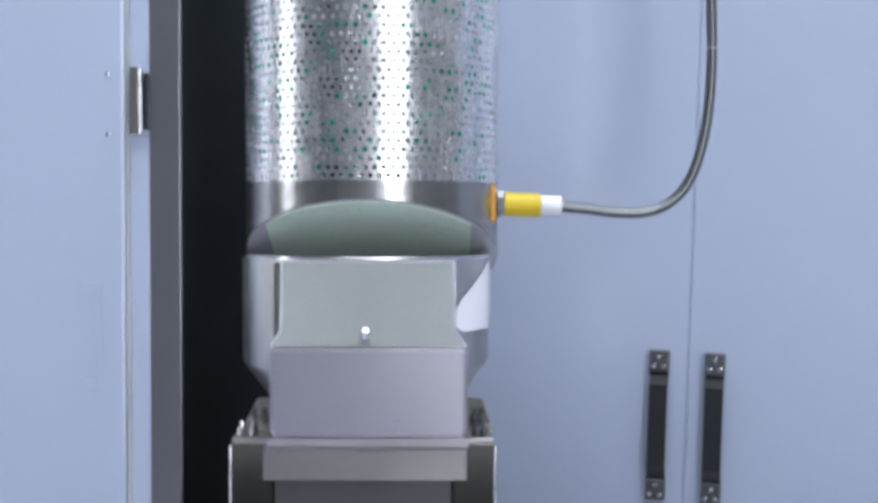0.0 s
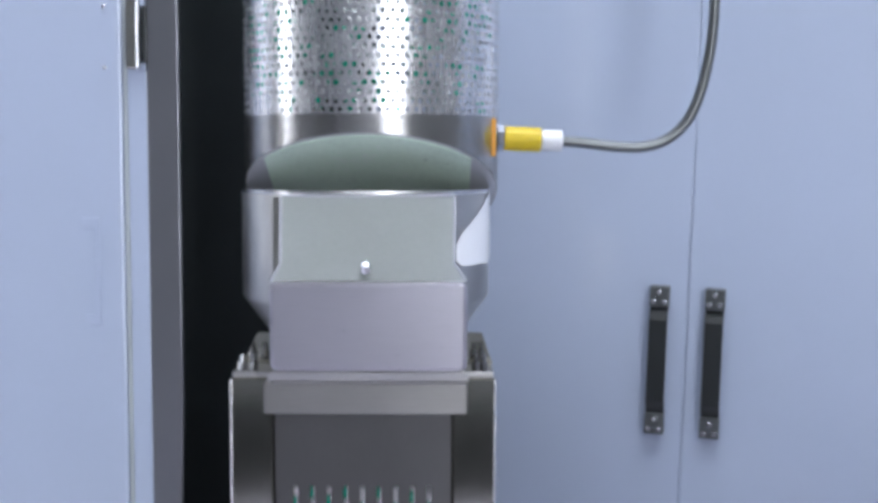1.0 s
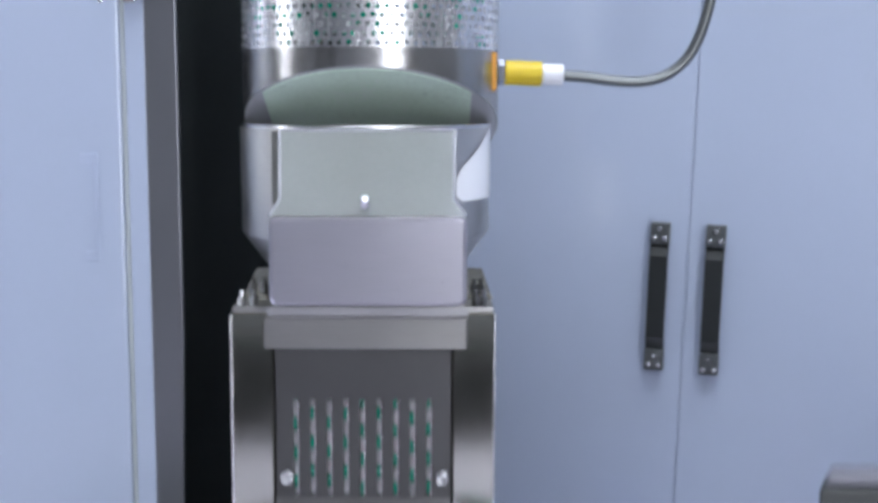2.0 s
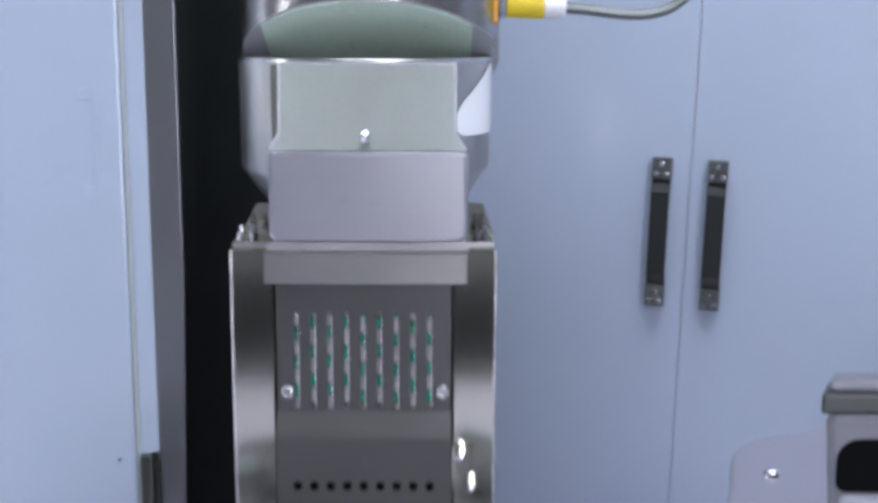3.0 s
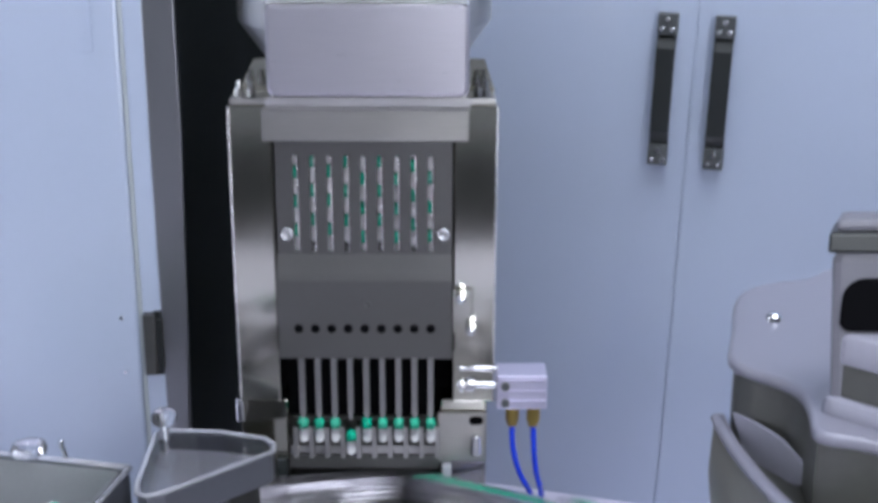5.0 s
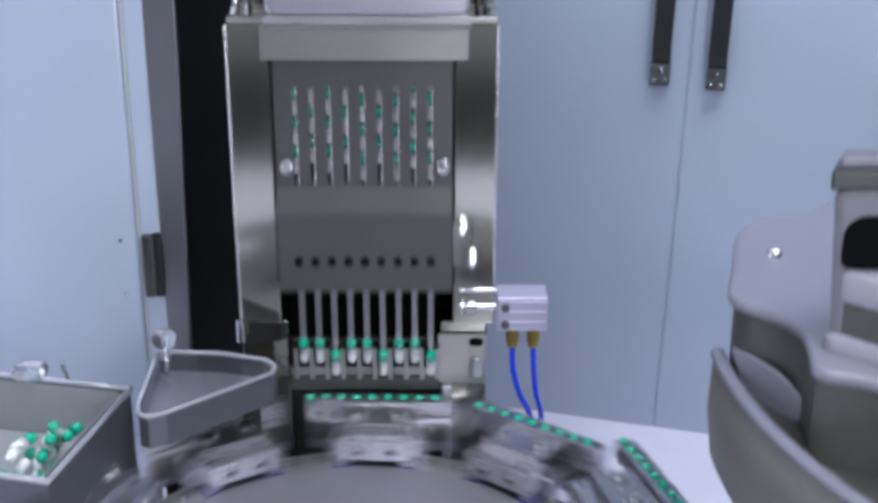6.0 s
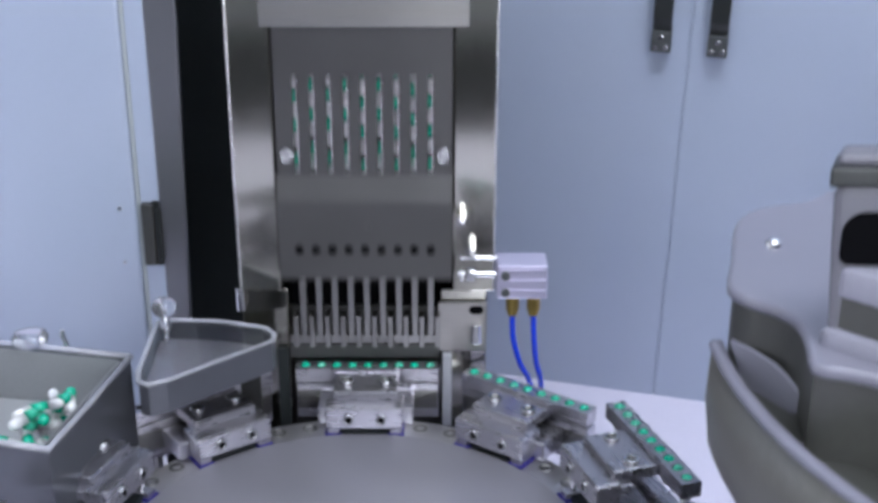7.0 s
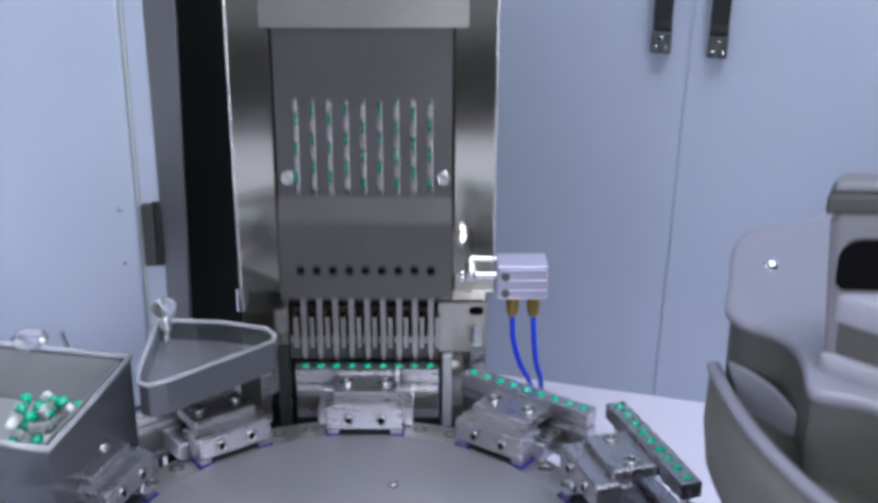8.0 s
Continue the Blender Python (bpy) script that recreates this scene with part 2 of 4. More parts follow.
def capsule_mesh(length=0.0185, r=0.0034):
    """A two-piece capsule, white body below, green cap above; its base is the origin."""
    sides, rows = 12, []
    def dome(rr, z, down):
        return [(rr * math.sin(a), z - rr * math.cos(a) if down else z + rr * math.cos(a)) for a in ((0.02, 0.5, 1.0, 1.571) if down else (1.571, 1.0, 0.5, 0.02))]
    rb, split = r * 0.95, length * 0.60
    body = dome(rb, rb, True) + [(rb, split)]
    cap = [(r, split - 0.0002)] + dome(r, length - r, False)
    bm = lathe(body + cap, sides)
    for f in bm.faces:
        f.material_index = 0 if f.calc_center_median().z < split - 0.0001 else 1
    return bm

# ---- structure ----
XC, PITCH, RAD = 0.003, 0.0104, 0.178     # feeder axis, bore pitch, turret radius to the bores
WALL_TURN = -16.5                         # the doors behind stand at an angle
DECK_Z = -0.13


def setting(name, bm, surface, label, category, smooth=True):
    return tagged(part(name, bm, surface, None, "", smooth), label, category, "", "structure")


setting("deck", box(-1.0, 1.2, -1.0, 0.6, DECK_Z - 0.03, DECK_Z, 0.002), DECK, "glossy white enamelled machine deck", "deck")
# unseen room shell, added for bounce light and reflections in the steel
setting("floor", box(-2.0, 2.2, -3.4, 1.2, -1.05, -1.0, 0), ROOM_FLOOR, "unseen dark grey room floor, added for the steel to reflect", "floor")
setting("cabinet_base", box(-0.95, 1.15, -0.95, 0.55, -1.0, DECK_Z - 0.03, 0.004), WHITE_PANEL, "white lacquered machine base cabinet", "cabinet")
setting("wall_north", box(-2.0, 2.2, 1.2, 1.25, -1.0, 2.4, 0), ROOM_WALL, "unseen plain pale room wall, added for bounce and reflections", "wall")
# white over dark, so pillar and posts reflect bright above, dark below
setting("wall_south", box(-2.0, 2.2, -3.45, -3.4, -0.45, 2.4, 0), REFLECTED_WHITE, "unseen white upper wall, added for the steel to reflect", "wall")
setting("wall_south_base", box(-2.0, 2.2, -3.45, -3.4, -1.0, -0.452, 0), ROOM_FLOOR, "unseen dark grey lower wall, added for the steel to reflect", "wall")
setting("wall_west", box(-2.05, -2.0, -3.45, 1.25, -1.0, 2.4, 0), ROOM_WALL, "unseen plain pale room wall, added for bounce and reflections", "wall")
setting("wall_east", box(2.2, 2.25, -3.45, 1.25, -1.0, 2.4, 0), ROOM_WALL, "unseen plain pale room wall, added for bounce and reflections", "wall")
setting("ceiling", box(-2.05, 2.25, -3.45, 1.25, 2.4, 2.45, 0), ROOM_WALL, "unseen plain pale ceiling, added for bounce and reflections", "ceiling")


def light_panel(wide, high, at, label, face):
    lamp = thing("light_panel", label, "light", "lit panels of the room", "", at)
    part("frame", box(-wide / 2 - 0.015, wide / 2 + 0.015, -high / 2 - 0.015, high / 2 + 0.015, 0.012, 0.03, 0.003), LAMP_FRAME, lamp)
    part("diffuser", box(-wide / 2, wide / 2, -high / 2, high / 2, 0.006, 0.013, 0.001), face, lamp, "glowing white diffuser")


light_panel(2.0, 1.2, look((0.38, -0.72, 2.372), (0.38, -0.719, 0.0)), "bright white ceiling light panel over the machine", LAMP_FACE)
light_panel(0.17, 1.4, look((-1.65, -0.330, 0.45), (0.0, 0.06, 0.45)), "tall upright white strip light", STRIP_FACE)
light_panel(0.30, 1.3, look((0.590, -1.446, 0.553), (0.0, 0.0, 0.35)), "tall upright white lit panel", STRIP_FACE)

# doors behind, at an angle; their own x runs along the wall
WALL = pose(0.0939, 0.2438, 0, 0, 0, WALL_TURN) @ pose(0, 0, 0, 0, 1.6, 0)
GAP = 0.1505                                 # along the wall to the joint of the doors


def door(name, x0, x1, label):
    ob = thing(name, label, "door", "white doors behind the machine", "structure", WALL)
    part("leaf", box(x0, x1, 0, 0.03, DECK_Z - 0.028, 1.1, 0.0012), WHITE_PANEL, ob)
    return ob


def pull(ob, x):
    """A flat black strap handle, clamped at both ends."""
    line = [(-0.006, 0.004), (-0.006, 0.018), (-0.011, 0.028), (-0.011, 0.092), (-0.006, 0.102), (-0.006, 0.116)]
    line += [(y + 0.003, z) for y, z in reversed(line)]
    grip = part("handle", prism(line, x - 0.0060, x + 0.0082, 0.0004, None, SIDE), HANDLE_BLACK, ob, "black strap handle with clamped ends")
    grip.matrix_basis = pose(0, 0, 0.1706)
    for z in (0.0015, 0.1020):
        part("clamp", box(x - 0.0063, x + 0.0086, -0.0098, 0.0, z, z + 0.0165, 0.0008), HANDLE_END, grip, "worn steel clamp")
        for dx, dz in ((0.0040, 0.0045), (-0.0040, 0.0045), (0.0, 0.0120)):
            part("screw", rod((x + dx + 0.001, -0.0090, z + dz), (x + dx + 0.001, -0.0122, z + dz), 0.0021, None, 10, None, 0.0004), CHROME, grip)


door_a = door("door_1", -0.16, GAP - 0.0003, "white lacquered cabinet door with a black handle")
door_b = door("door_2", GAP + 0.0003, 0.9, "white lacquered cabinet door with a black handle")
# pale filler added so that the joint does not render dark
part("joint_seal", box(GAP - 0.00025, GAP + 0.00025, 0.0004, 0.02, DECK_Z - 0.02, 1.09, 0), FAINT, door_b)
pull(door_a, 0.1283)
pull(door_b, 0.1708)

# left: black back panel, grey pillar, white door with its seal
setting("wall_back", box(-0.40, 0.0, 0.235, 0.25, DECK_Z, 1.1, 0.001), BLACK, "matt black panel behind the hopper", "panel")
setting("pillar", prism([(-0.1505, DECK_Z), (-0.1375, DECK_Z), (-0.1335, 0.02), (-0.1285, 0.21), (-0.1285, 1.1), (-0.1505, 1.1)], 0.098, 0.104, 0.0012, None, FRONT), PILLAR, "grey painted upright pillar of the enclosure", "pillar")
setting("frame_panel", box(-0.1643, -0.1507, 0.100, 0.13, DECK_Z, 1.1, 0.001), WHITE_PANEL, "white lacquered door frame of the enclosure", "frame")
setting("seal_strip", box(-0.1678, -0.1645, 0.101, 0.12, DECK_Z, 1.1, 0.0012), SEAL, "yellowed rubber seal along the door edge", "seal")
left_door = thing("door_3", "white lacquered enclosure door with a faint bow shape", "door", "", "structure")
part("leaf", box(-0.90, -0.1680, 0.099, 0.125, DECK_Z, 1.1, 0.002), WHITE_PANEL, left_door)
# thin bow shape, a little darker than the door leaf
bow_bm = box(-0.1885, -0.1850, 0.0980, 0.0989, 0.272, 0.338, 0.0003)
box(-0.1975, -0.1850, 0.0982, 0.0989, 0.335, 0.343, 0.0003, bow_bm)
box(-0.1960, -0.1850, 0.0982, 0.0989, 0.268, 0.275, 0.0003, bow_bm)
part("pull", bow_bm, FAINT, left_door, "faint pale grey bow shape")


def hinge(z, dark):
    ob = thing("hinge", "black and steel hinge block on the white frame" if dark else "steel hinge block with a dark leaf on the white frame", "hinge", "hinges of the enclosure door")
    part("leaf", box(-0.1632, -0.1562, 0.0925, 0.0998, z, z + 0.047, 0.0010), DARK_STEEL if dark else POST_STEEL, ob)
    part("knuckle", rod((-0.1562, 0.0945, z + 0.001), (-0.1562, 0.0945, z + 0.046), 0.0022, None, 14), DARK_STEEL if dark else CHROME, ob)
    part("plate", box(-0.1535, -0.1495, 0.0935, 0.0979, z + 0.004, z + 0.043, 0.0008), HANDLE_BLACK, ob, "black hinge plate")
    part("backing", box(-0.1560, -0.1508, 0.0965, 0.0998, z - 0.001, z + 0.048, 0.0006), HANDLE_BLACK if dark else FAINT, ob)
    for dz in (0.001, 0.043):
        part("pin", rod((-0.1790, 0.0992, z + dz), (-0.1790, 0.0960, z + dz), 0.0014, None, 10, None, 0.0003), CHROME, ob)


hinge(0.4455, False)
hinge(0.0335, True)

# ---- capsule hopper ----
HX, HY, HR = 0.0056, 0.080, 0.0853
hopper = thing("capsule_hopper", "upright perforated steel capsule hopper with a slanting lower cut", "hopper")


def sleeve_mesh(r, z0, z1, columns, rows, hole):
    """A cylinder of cells, each with a round hole, the rows staggered."""
    bm = bmesh.new()
    wide = 2 * columns
    high = (z1 - z0) / rows
    step = 2 * math.pi / wide

    def at(u, v):
        a = u * step
        return (HX + r * math.cos(a), HY + r * math.sin(a), z0 + v * high)
    grid = [[bm.verts.new(at(u, v / 2)) for u in range(wide)] for v in range(2 * rows + 1)]
    ring = [(0, 0), (1, 0), (2, 0), (2, 1), (2, 2), (1, 2), (0, 2), (0, 1)]
    size = r * step
    for j in range(rows):
        for i in range(columns):
            u0 = 2 * i + j % 2
            outer = [grid[2 * j + dv][(u0 + du) % wide] for du, dv in ring]
            inner = []
            for k in range(8):
                a = math.radians(225 + 45 * k)
                inner.append(bm.verts.new(at(u0 + 1 + hole * math.cos(a) / size, j + 0.5 + hole * math.sin(a) / high)))
            for k in range(8):
                n = (k + 1) % 8
                bm.faces.new((outer[k], outer[n], inner[n], inner[k]))
    return bm


part("sleeve", sleeve_mesh(HR, 0.4125, 0.640, 92, 42, 0.00178), SLEEVE, hopper, "bright steel sleeve pierced with rows of round holes")
# plain band below the holes, cut off on a slant: high in front, low behind
SLANT_FRONT, SLANT = 0.4012, 0.45


def slant_z(y):
    return SLANT_FRONT - SLANT * (y - (HY - HR))


bm = bmesh.new()
rings = []
for level in range(2):
    rings.append([])
    for k in range(96):
        a = 2 * math.pi * k / 96
        x, y = HX + (HR - 0.0004) * math.cos(a), HY + (HR - 0.0004) * math.sin(a)
        rings[level].append(bm.verts.new((x, y, 0.4135 if level else slant_z(y))))
for k in range(96):
    bm.faces.new((rings[0][k], rings[0][(k + 1) % 96], rings[1][(k + 1) % 96], rings[1][k]))
bmesh.ops.solidify(bm, geom=bm.faces[:], thickness=0.0012)
part("lower_band", bm, POLISHED, hopper, "plain polished steel band")
bm = bmesh.new()
bmesh.ops.create_cone(bm, cap_ends=True, segments=72, radius1=0.0842, radius2=0.0842, depth=0.002)
for v in bm.verts:
    v.co = Vector((HX + v.co.x, HY + v.co.y, slant_z(HY + v.co.y) + 0.001 + v.co.z))
part("slanting_floor", bm, PALE_GREY, hopper, "slanting steel floor")
outline = []
for k in range(97):
    a = math.radians(360 * k / 96)
    x = 0.0832 * math.cos(a)
    if abs(x) < 0.0690:
        outline.append((HX + x, HY + 0.0832 * math.sin(a)))
bm = prism(outline, -0.0012, -0.0004)
for v in bm.verts:
    v.co.z += slant_z(v.co.y)
part("window", bm, FROST, hopper, "frosted green-tinted acrylic window")

# round body under it, closing to a cone
part("funnel_body", lathe([(0.0835, 0.3640), (0.0832, 0.2935), (0.0820, 0.2915), (0.0560, 0.2560), (0.0540, 0.2500)], 96, (0.0016, 0.080)), BRUSHED, hopper, "polished steel round body with a conical lower end")
part("body_lip", lathe([(0.0838, 0.3626), (0.0841, 0.3630), (0.0841, 0.3646), (0.0836, 0.3652), (0.0815, 0.3652)], 96, (0.0016, 0.080)), POLISHED, hopper)

# capsules behind the holes
pile = bmesh.new()
scrap = bpy.data.meshes.new("scrap")
cm = capsule_mesh()
cm.to_mesh(scrap)
cm.free()
rng = random.Random(7)
for i in range(310):
    a = rng.uniform(175, 365)
    r = HR - rng.uniform(0.0050, 0.0125)
    n0 = len(pile.verts)
    pile.from_mesh(scrap)
    pile.verts.ensure_lookup_table()
    m = pose(HX, HY, rng.uniform(0.420, 0.630), 0, 0, a) @ pose(r, 0, 0, rng.uniform(0, 360)) @ Matrix.Translation((0, 0, -0.009))
    bmesh.ops.transform(pile, matrix=m, verts=pile.verts[n0:])
tagged(part("capsule_pile", pile, [BODY_WHITE, CAP_GREEN]), "heap of green and white gelatine capsules inside the hopper", "capsules", "", "stuff")

# sensor and its armoured cable
sensor = thing("level_sensor", "yellow cylindrical level sensor screwed into the hopper band", "sensor")
part("flange", box(0.0800, 0.0885, 0.052, 0.092, 0.386, 0.4115, 0.002), ORANGE, sensor, "orange mounting flange")
part("collar", rod((0.0885, 0.076, 0.3985), (0.0905, 0.076, 0.3985), 0.0075, None, 20), DARK_STEEL, sensor)
part("nut", rod((0.0903, 0.076, 0.3985), (0.0950, 0.076, 0.3985), 0.0088, None, 6, None, 0.0006), CHROME, sensor)
part("sleeve", rod((0.0950, 0.076, 0.3985), (0.1195, 0.076, 0.3975), 0.0082, None, 24, None, 0.0008), YELLOW, sensor, "yellow plastic sleeve")
part("ferrule", rod((0.1195, 0.076, 0.3975), (0.1340, 0.076, 0.3970), 0.0072, None, 24, None, 0.0012), FERRULE_GLARE, sensor, "white metal ferrule")
tagged(part("cable", hose([(0.1335, 0.076, 0.3968), (0.150, 0.077, 0.3955), (0.1716, 0.078, 0.3930), (0.190, 0.079, 0.3932), (0.206, 0.080, 0.3985), (0.2190, 0.080, 0.4110), (0.2280, 0.080, 0.4320), (0.2340, 0.080, 0.4630), (0.2360, 0.080, 0.5000), (0.2352, 0.080, 0.5400), (0.2340, 0.080, 0.6300), (0.231, 0.080, 0.72)], 0.0036, 12, 0.05, 26), HANDLE_END), "bent armoured steel cable rising from the sensor", "cable")

# ---- feed box ----
feed = thing("feed_box", "satin steel feed box with a clear sloping acrylic lid", "feeder")
front = [(-0.0445, 0.2615), (0.0648, 0.2615), (0.0678, 0.2645), (0.0678, 0.3100), (0.0668, 0.3128), (0.0640, 0.3138), (-0.0437, 0.3138), (-0.0465, 0.3128), (-0.0475, 0.3100), (-0.0475, 0.2645)]
part("front_panel", prism(front, -0.0480, -0.0417, 0.0026, None, FRONT), BOX_STEEL, feed, "satin steel front panel with rounded corners")
for sx in (-0.0465, 0.0648):
    part("side_wall", box(sx, sx + 0.002, -0.0415, -0.0060, 0.2625, 0.3128, 0.0006), POLISHED, feed)
part("bottom", box(-0.0460, 0.0663, -0.0446, -0.0060, 0.2600, 0.2622, 0.0004), BRUSHED, feed)
bm = bmesh.new()
lid = [(-0.0470, -0.0445, 0.3142), (0.0672, -0.0445, 0.3142), (0.0602, -0.0370, 0.3235), (0.0606, -0.0085, 0.3625), (-0.0451, -0.0085, 0.3625), (-0.0420, -0.0370, 0.3235)]
bm.faces.new([bm.verts.new(p) for p in lid])
bmesh.ops.solidify(bm, geom=bm.faces[:], thickness=0.003)
feed_lid = part("lid", bm, HAZY, feed, "clear hazy acrylic lid")
for k in (1, 2, 3, 4, 5):                   # polished cut edges of the lid
    p, q = Vector(lid[k]), Vector(lid[(k + 1) % 6])
    part("lid_edge", rod(p + (q - p) * 0.01, q + (p - q) * 0.01, 0.0009, None, 10), EDGE, feed_lid, "bright polished lid edge")
part("inner_chute", prism([(-0.0440, 0.262), (-0.0090, 0.270), (-0.0084, 0.270), (-0.0425, 0.2605)], -0.0440, 0.0640, 0, None, SIDE), BRUSHED, feed)
part("back_plate", box(-0.050, 0.056, -0.0082, -0.0062, 0.262, 0.362, 0.0005), POST_STEEL, feed)
latch = part("lid_screw", rod((0.0085, -0.0385, 0.3160), (0.0085, -0.0430, 0.3210), 0.0024, None, 16, None, 0.0005), CHROME, feed, "chrome lid screw")
part("knob", rod((0.0085, -0.0428, 0.3205), (0.0085, -0.0458, 0.3245), 0.0036, None, 16, 0.0022, 0.0005), CHROME, latch)
part("sloping_lip", prism([(-0.047, 0.2612), (-0.0135, 0.2545), (-0.0135, 0.2490), (-0.020, 0.2490), (-0.0465, 0.2560)], -0.0490, 0.0688, 0.0006, None, SIDE), BRUSHED, feed)
part("cross_bar", box(-0.0560, 0.0688, -0.0150, -0.0050, 0.2292, 0.2492, 0.0012), CROSS_STEEL, feed, "satin steel cross bar")
rng = random.Random(3)
for i in range(16):
    ob = part("capsule", capsule_mesh(), [BODY_WHITE, CAP_GREEN]) if i == 0 else again(first)
    if i == 0:
        first = ob
    ob.matrix_basis = Matrix.Translation((rng.uniform(-0.036, 0.056), rng.uniform(-0.034, -0.020), 0.2735 + 0.009 * (i % 3))) @ Euler((1.57, 0, 1.57 + rng.uniform(-0.3, 0.3))).to_matrix().to_4x4()
    tagged(ob, "green and white capsule lying in the feed box", "capsule", "loose capsules in the feed box")

# ---- feeder column ----
column = thing("feeder_column", "tall worn steel channel that guides the feeding comb", "machine column")
for x0, x1 in ((-0.0790, -0.0520), (0.0597, 0.0868)):
    part("post", box(x0, x1, 0.000, 0.075, 0.0535, 0.2488, 0.0012), POST_STEEL, column, "worn polished steel side post")
    outer = x0 if x0 < 0 else x1 - 0.0014
    part("edge_strip", box(outer, outer + 0.0014, -0.0012, -0.0002, 0.0540, 0.2484, 0.0004), SLEEVE, column, "thin bright strip along the outer edge")
    part("post_flange", box(x0 + 0.0015, x1 - 0.0015, 0.002, 0.070, 0.2490, 0.2525, 0.0008), BRUSHED, column)
part("back_plate", box(-0.0520, 0.0597, 0.0125, 0.0720, 0.0800, 0.2485, 0), COMB_STEEL, column, "dark grey back plate")
# solid black block in place of the dark hollow behind the fingers
part("cavity", box(-0.0520, 0.0597, 0.0330, 0.0715, 0.0302, 0.0798, 0), HOLE, column, "black block that puts in the darkness behind the comb")
for x in (-0.0720, -0.0645, 0.0745, 0.0790):
    part("bolt", rod((x, 0.006, 0.2525), (x, 0.006, 0.2585), 0.0031, None, 6, None, 0.0004), BOLT, column)
    part("stud", rod((x, 0.006, 0.2585), (x, 0.006, 0.2630), 0.0017, None, 10), BOLT, column)
part("wing_plate", prism([(-0.0760, 0.2525), (-0.0560, 0.2525), (-0.0560, 0.2730), (-0.0660, 0.2730)], 0.030, 0.034, 0.0004, None, FRONT), POST_STEEL, column)
part("wing_plate", prism([(0.0690, 0.2525), (0.0860, 0.2525), (0.0790, 0.2730), (0.0690, 0.2730)], 0.030, 0.034, 0.0004, None, FRONT), POST_STEEL, column)

base = thing("guide_base", "steel base blocks and toothed guide under the feeding comb", "machine base")
part("left_block", box(-0.0805, -0.0495, 0.012, 0.075, DECK_Z, 0.0500, 0.0012), POST_STEEL, base)
part("right_block", box(0.0520, 0.0826, 0.012, 0.075, DECK_Z, 0.0500, 0.0012), POST_STEEL, base)
part("ledge", box(0.0500, 0.0826, 0.0085, 0.0118, 0.0060, 0.0420, 0.0008), CROSS_STEEL, base)
part("rear_block", box(-0.0494, 0.0519, 0.030, 0.074, DECK_Z, 0.0300, 0.0006), DARK_STEEL, base)
part("guide_plate", box(-0.0490, 0.0512, 0.0088, 0.0280, 0.0040, 0.0180, 0.0006), FINGER, base)
# no cut in the ledge: a black oblong disc paints the slot's dark inside
slot = rod((0, 0.0080, 0), (0, 0.0086, 0), 0.0030, None, 20)
for v in slot.verts:
    v.co.x = 0.0755 + v.co.x + math.copysign(0.0018, v.co.x)
    v.co.z += 0.0365
part("slot", slot, HOLE, base, "black oblong disc with a slotted hole's darkness in its colour")
part("pin", rod((0.0755, 0.0062, 0.0270), (0.0755, 0.0058, 0.0135), 0.0032, None, 18, 0.0042, 0.0010), CHROME, base, "bright tapered pin")
for i in range(10):
    x = XC + (i - 4.5) * PITCH
    tooth = part("tooth", box(-0.0016, 0.0016, 0.0, 0.010, 0.0, 0.0225, 0.0004), FINGER, base) if i == 0 else again(tooth, None, base)
    tooth.matrix_basis = pose(x, 0.0010, 0.0125)
part("lower_lip", box(-0.0490, 0.0512, 0.0072, 0.0088, 0.0020, 0.0120, 0.0004), DARK_STEEL, base)
part("stop_bar", box(0.0530, 0.0594, 0.0050, 0.0118, -0.0490, 0.0050, 0.0008), PALE_GREY, base, "pale upright stop bar")
# black strip that paints the dark of the gap beside the segment
part("dark_bar", box(-0.0580, -0.0505, 0.0080, 0.0118, -0.0600, 0.0080, 0.0006), BLACK, base)

# ---- pneumatic cylinder ----
air = thing("air_cylinder", "small lavender anodised air cylinder on the feeder column", "cylinder")
body = part("body", box(0.0880, 0.1207, -0.010, 0.014, 0.0525, 0.0758, 0.0012), ALUMINIUM, air)
for z in (0.0580, 0.0650, 0.0720):
    part("groove_rib", box(0.0900, 0.1200, -0.0108, -0.0095, z, z + 0.0012, 0.0003), ALUMINIUM, body)
for z in (0.0575, 0.0690):
    part("screw", rod((0.0935, -0.0100, z), (0.0935, -0.0125, z), 0.0028, None, 14, None, 0.0004), HANDLE_END, body)
part("rod", rod((0.0630, 0.000, 0.0655), (0.0880, 0.000, 0.0655), 0.0024, None, 14), CHROME, air)
part("rod_nut", rod((0.0680, 0.000, 0.0655), (0.0745, 0.000, 0.0655), 0.0055, None, 6, None, 0.0006), CHROME, air)
part("rod_end", rod((0.0640, 0.000, 0.0655), (0.0668, 0.000, 0.0655), 0.0048, None, 20, None, 0.0006), CHROME, air)
part("tie_bar", rod((0.0640, 0.000, 0.0770), (0.0880, 0.000, 0.0770), 0.0017, None, 14), CHROME, air)
for x, dx, dy in ((0.0990, 0.0135, 0.055), (0.1128, 0.0075, 0.045)):
    fitting = part("fitting", rod((x, 0.001, 0.0525), (x, 0.001, 0.0400), 0.0044, None, 18, None, 0.0006), BRASS, air, "dull brass push fitting")
    part("ring", rod((x, 0.001, 0.0403), (x, 0.001, 0.0368), 0.0034, None, 16, None, 0.0005), BRASS, fitting)
    tagged(part("air_tube", hose([(x, 0.001, 0.0378), (x + 0.001, 0.001, 0.020), (x + dx * 0.45, 0.004, 0.000), (x + dx, 0.012, -0.018), (x + dx * 1.5, dy, -0.060), (x + dx * 1.6, dy + 0.02, DECK_Z)], 0.0019, 10), BLUE_TUBE), "bright blue plastic air tube bending to the deck", "tube", "blue air tubes")

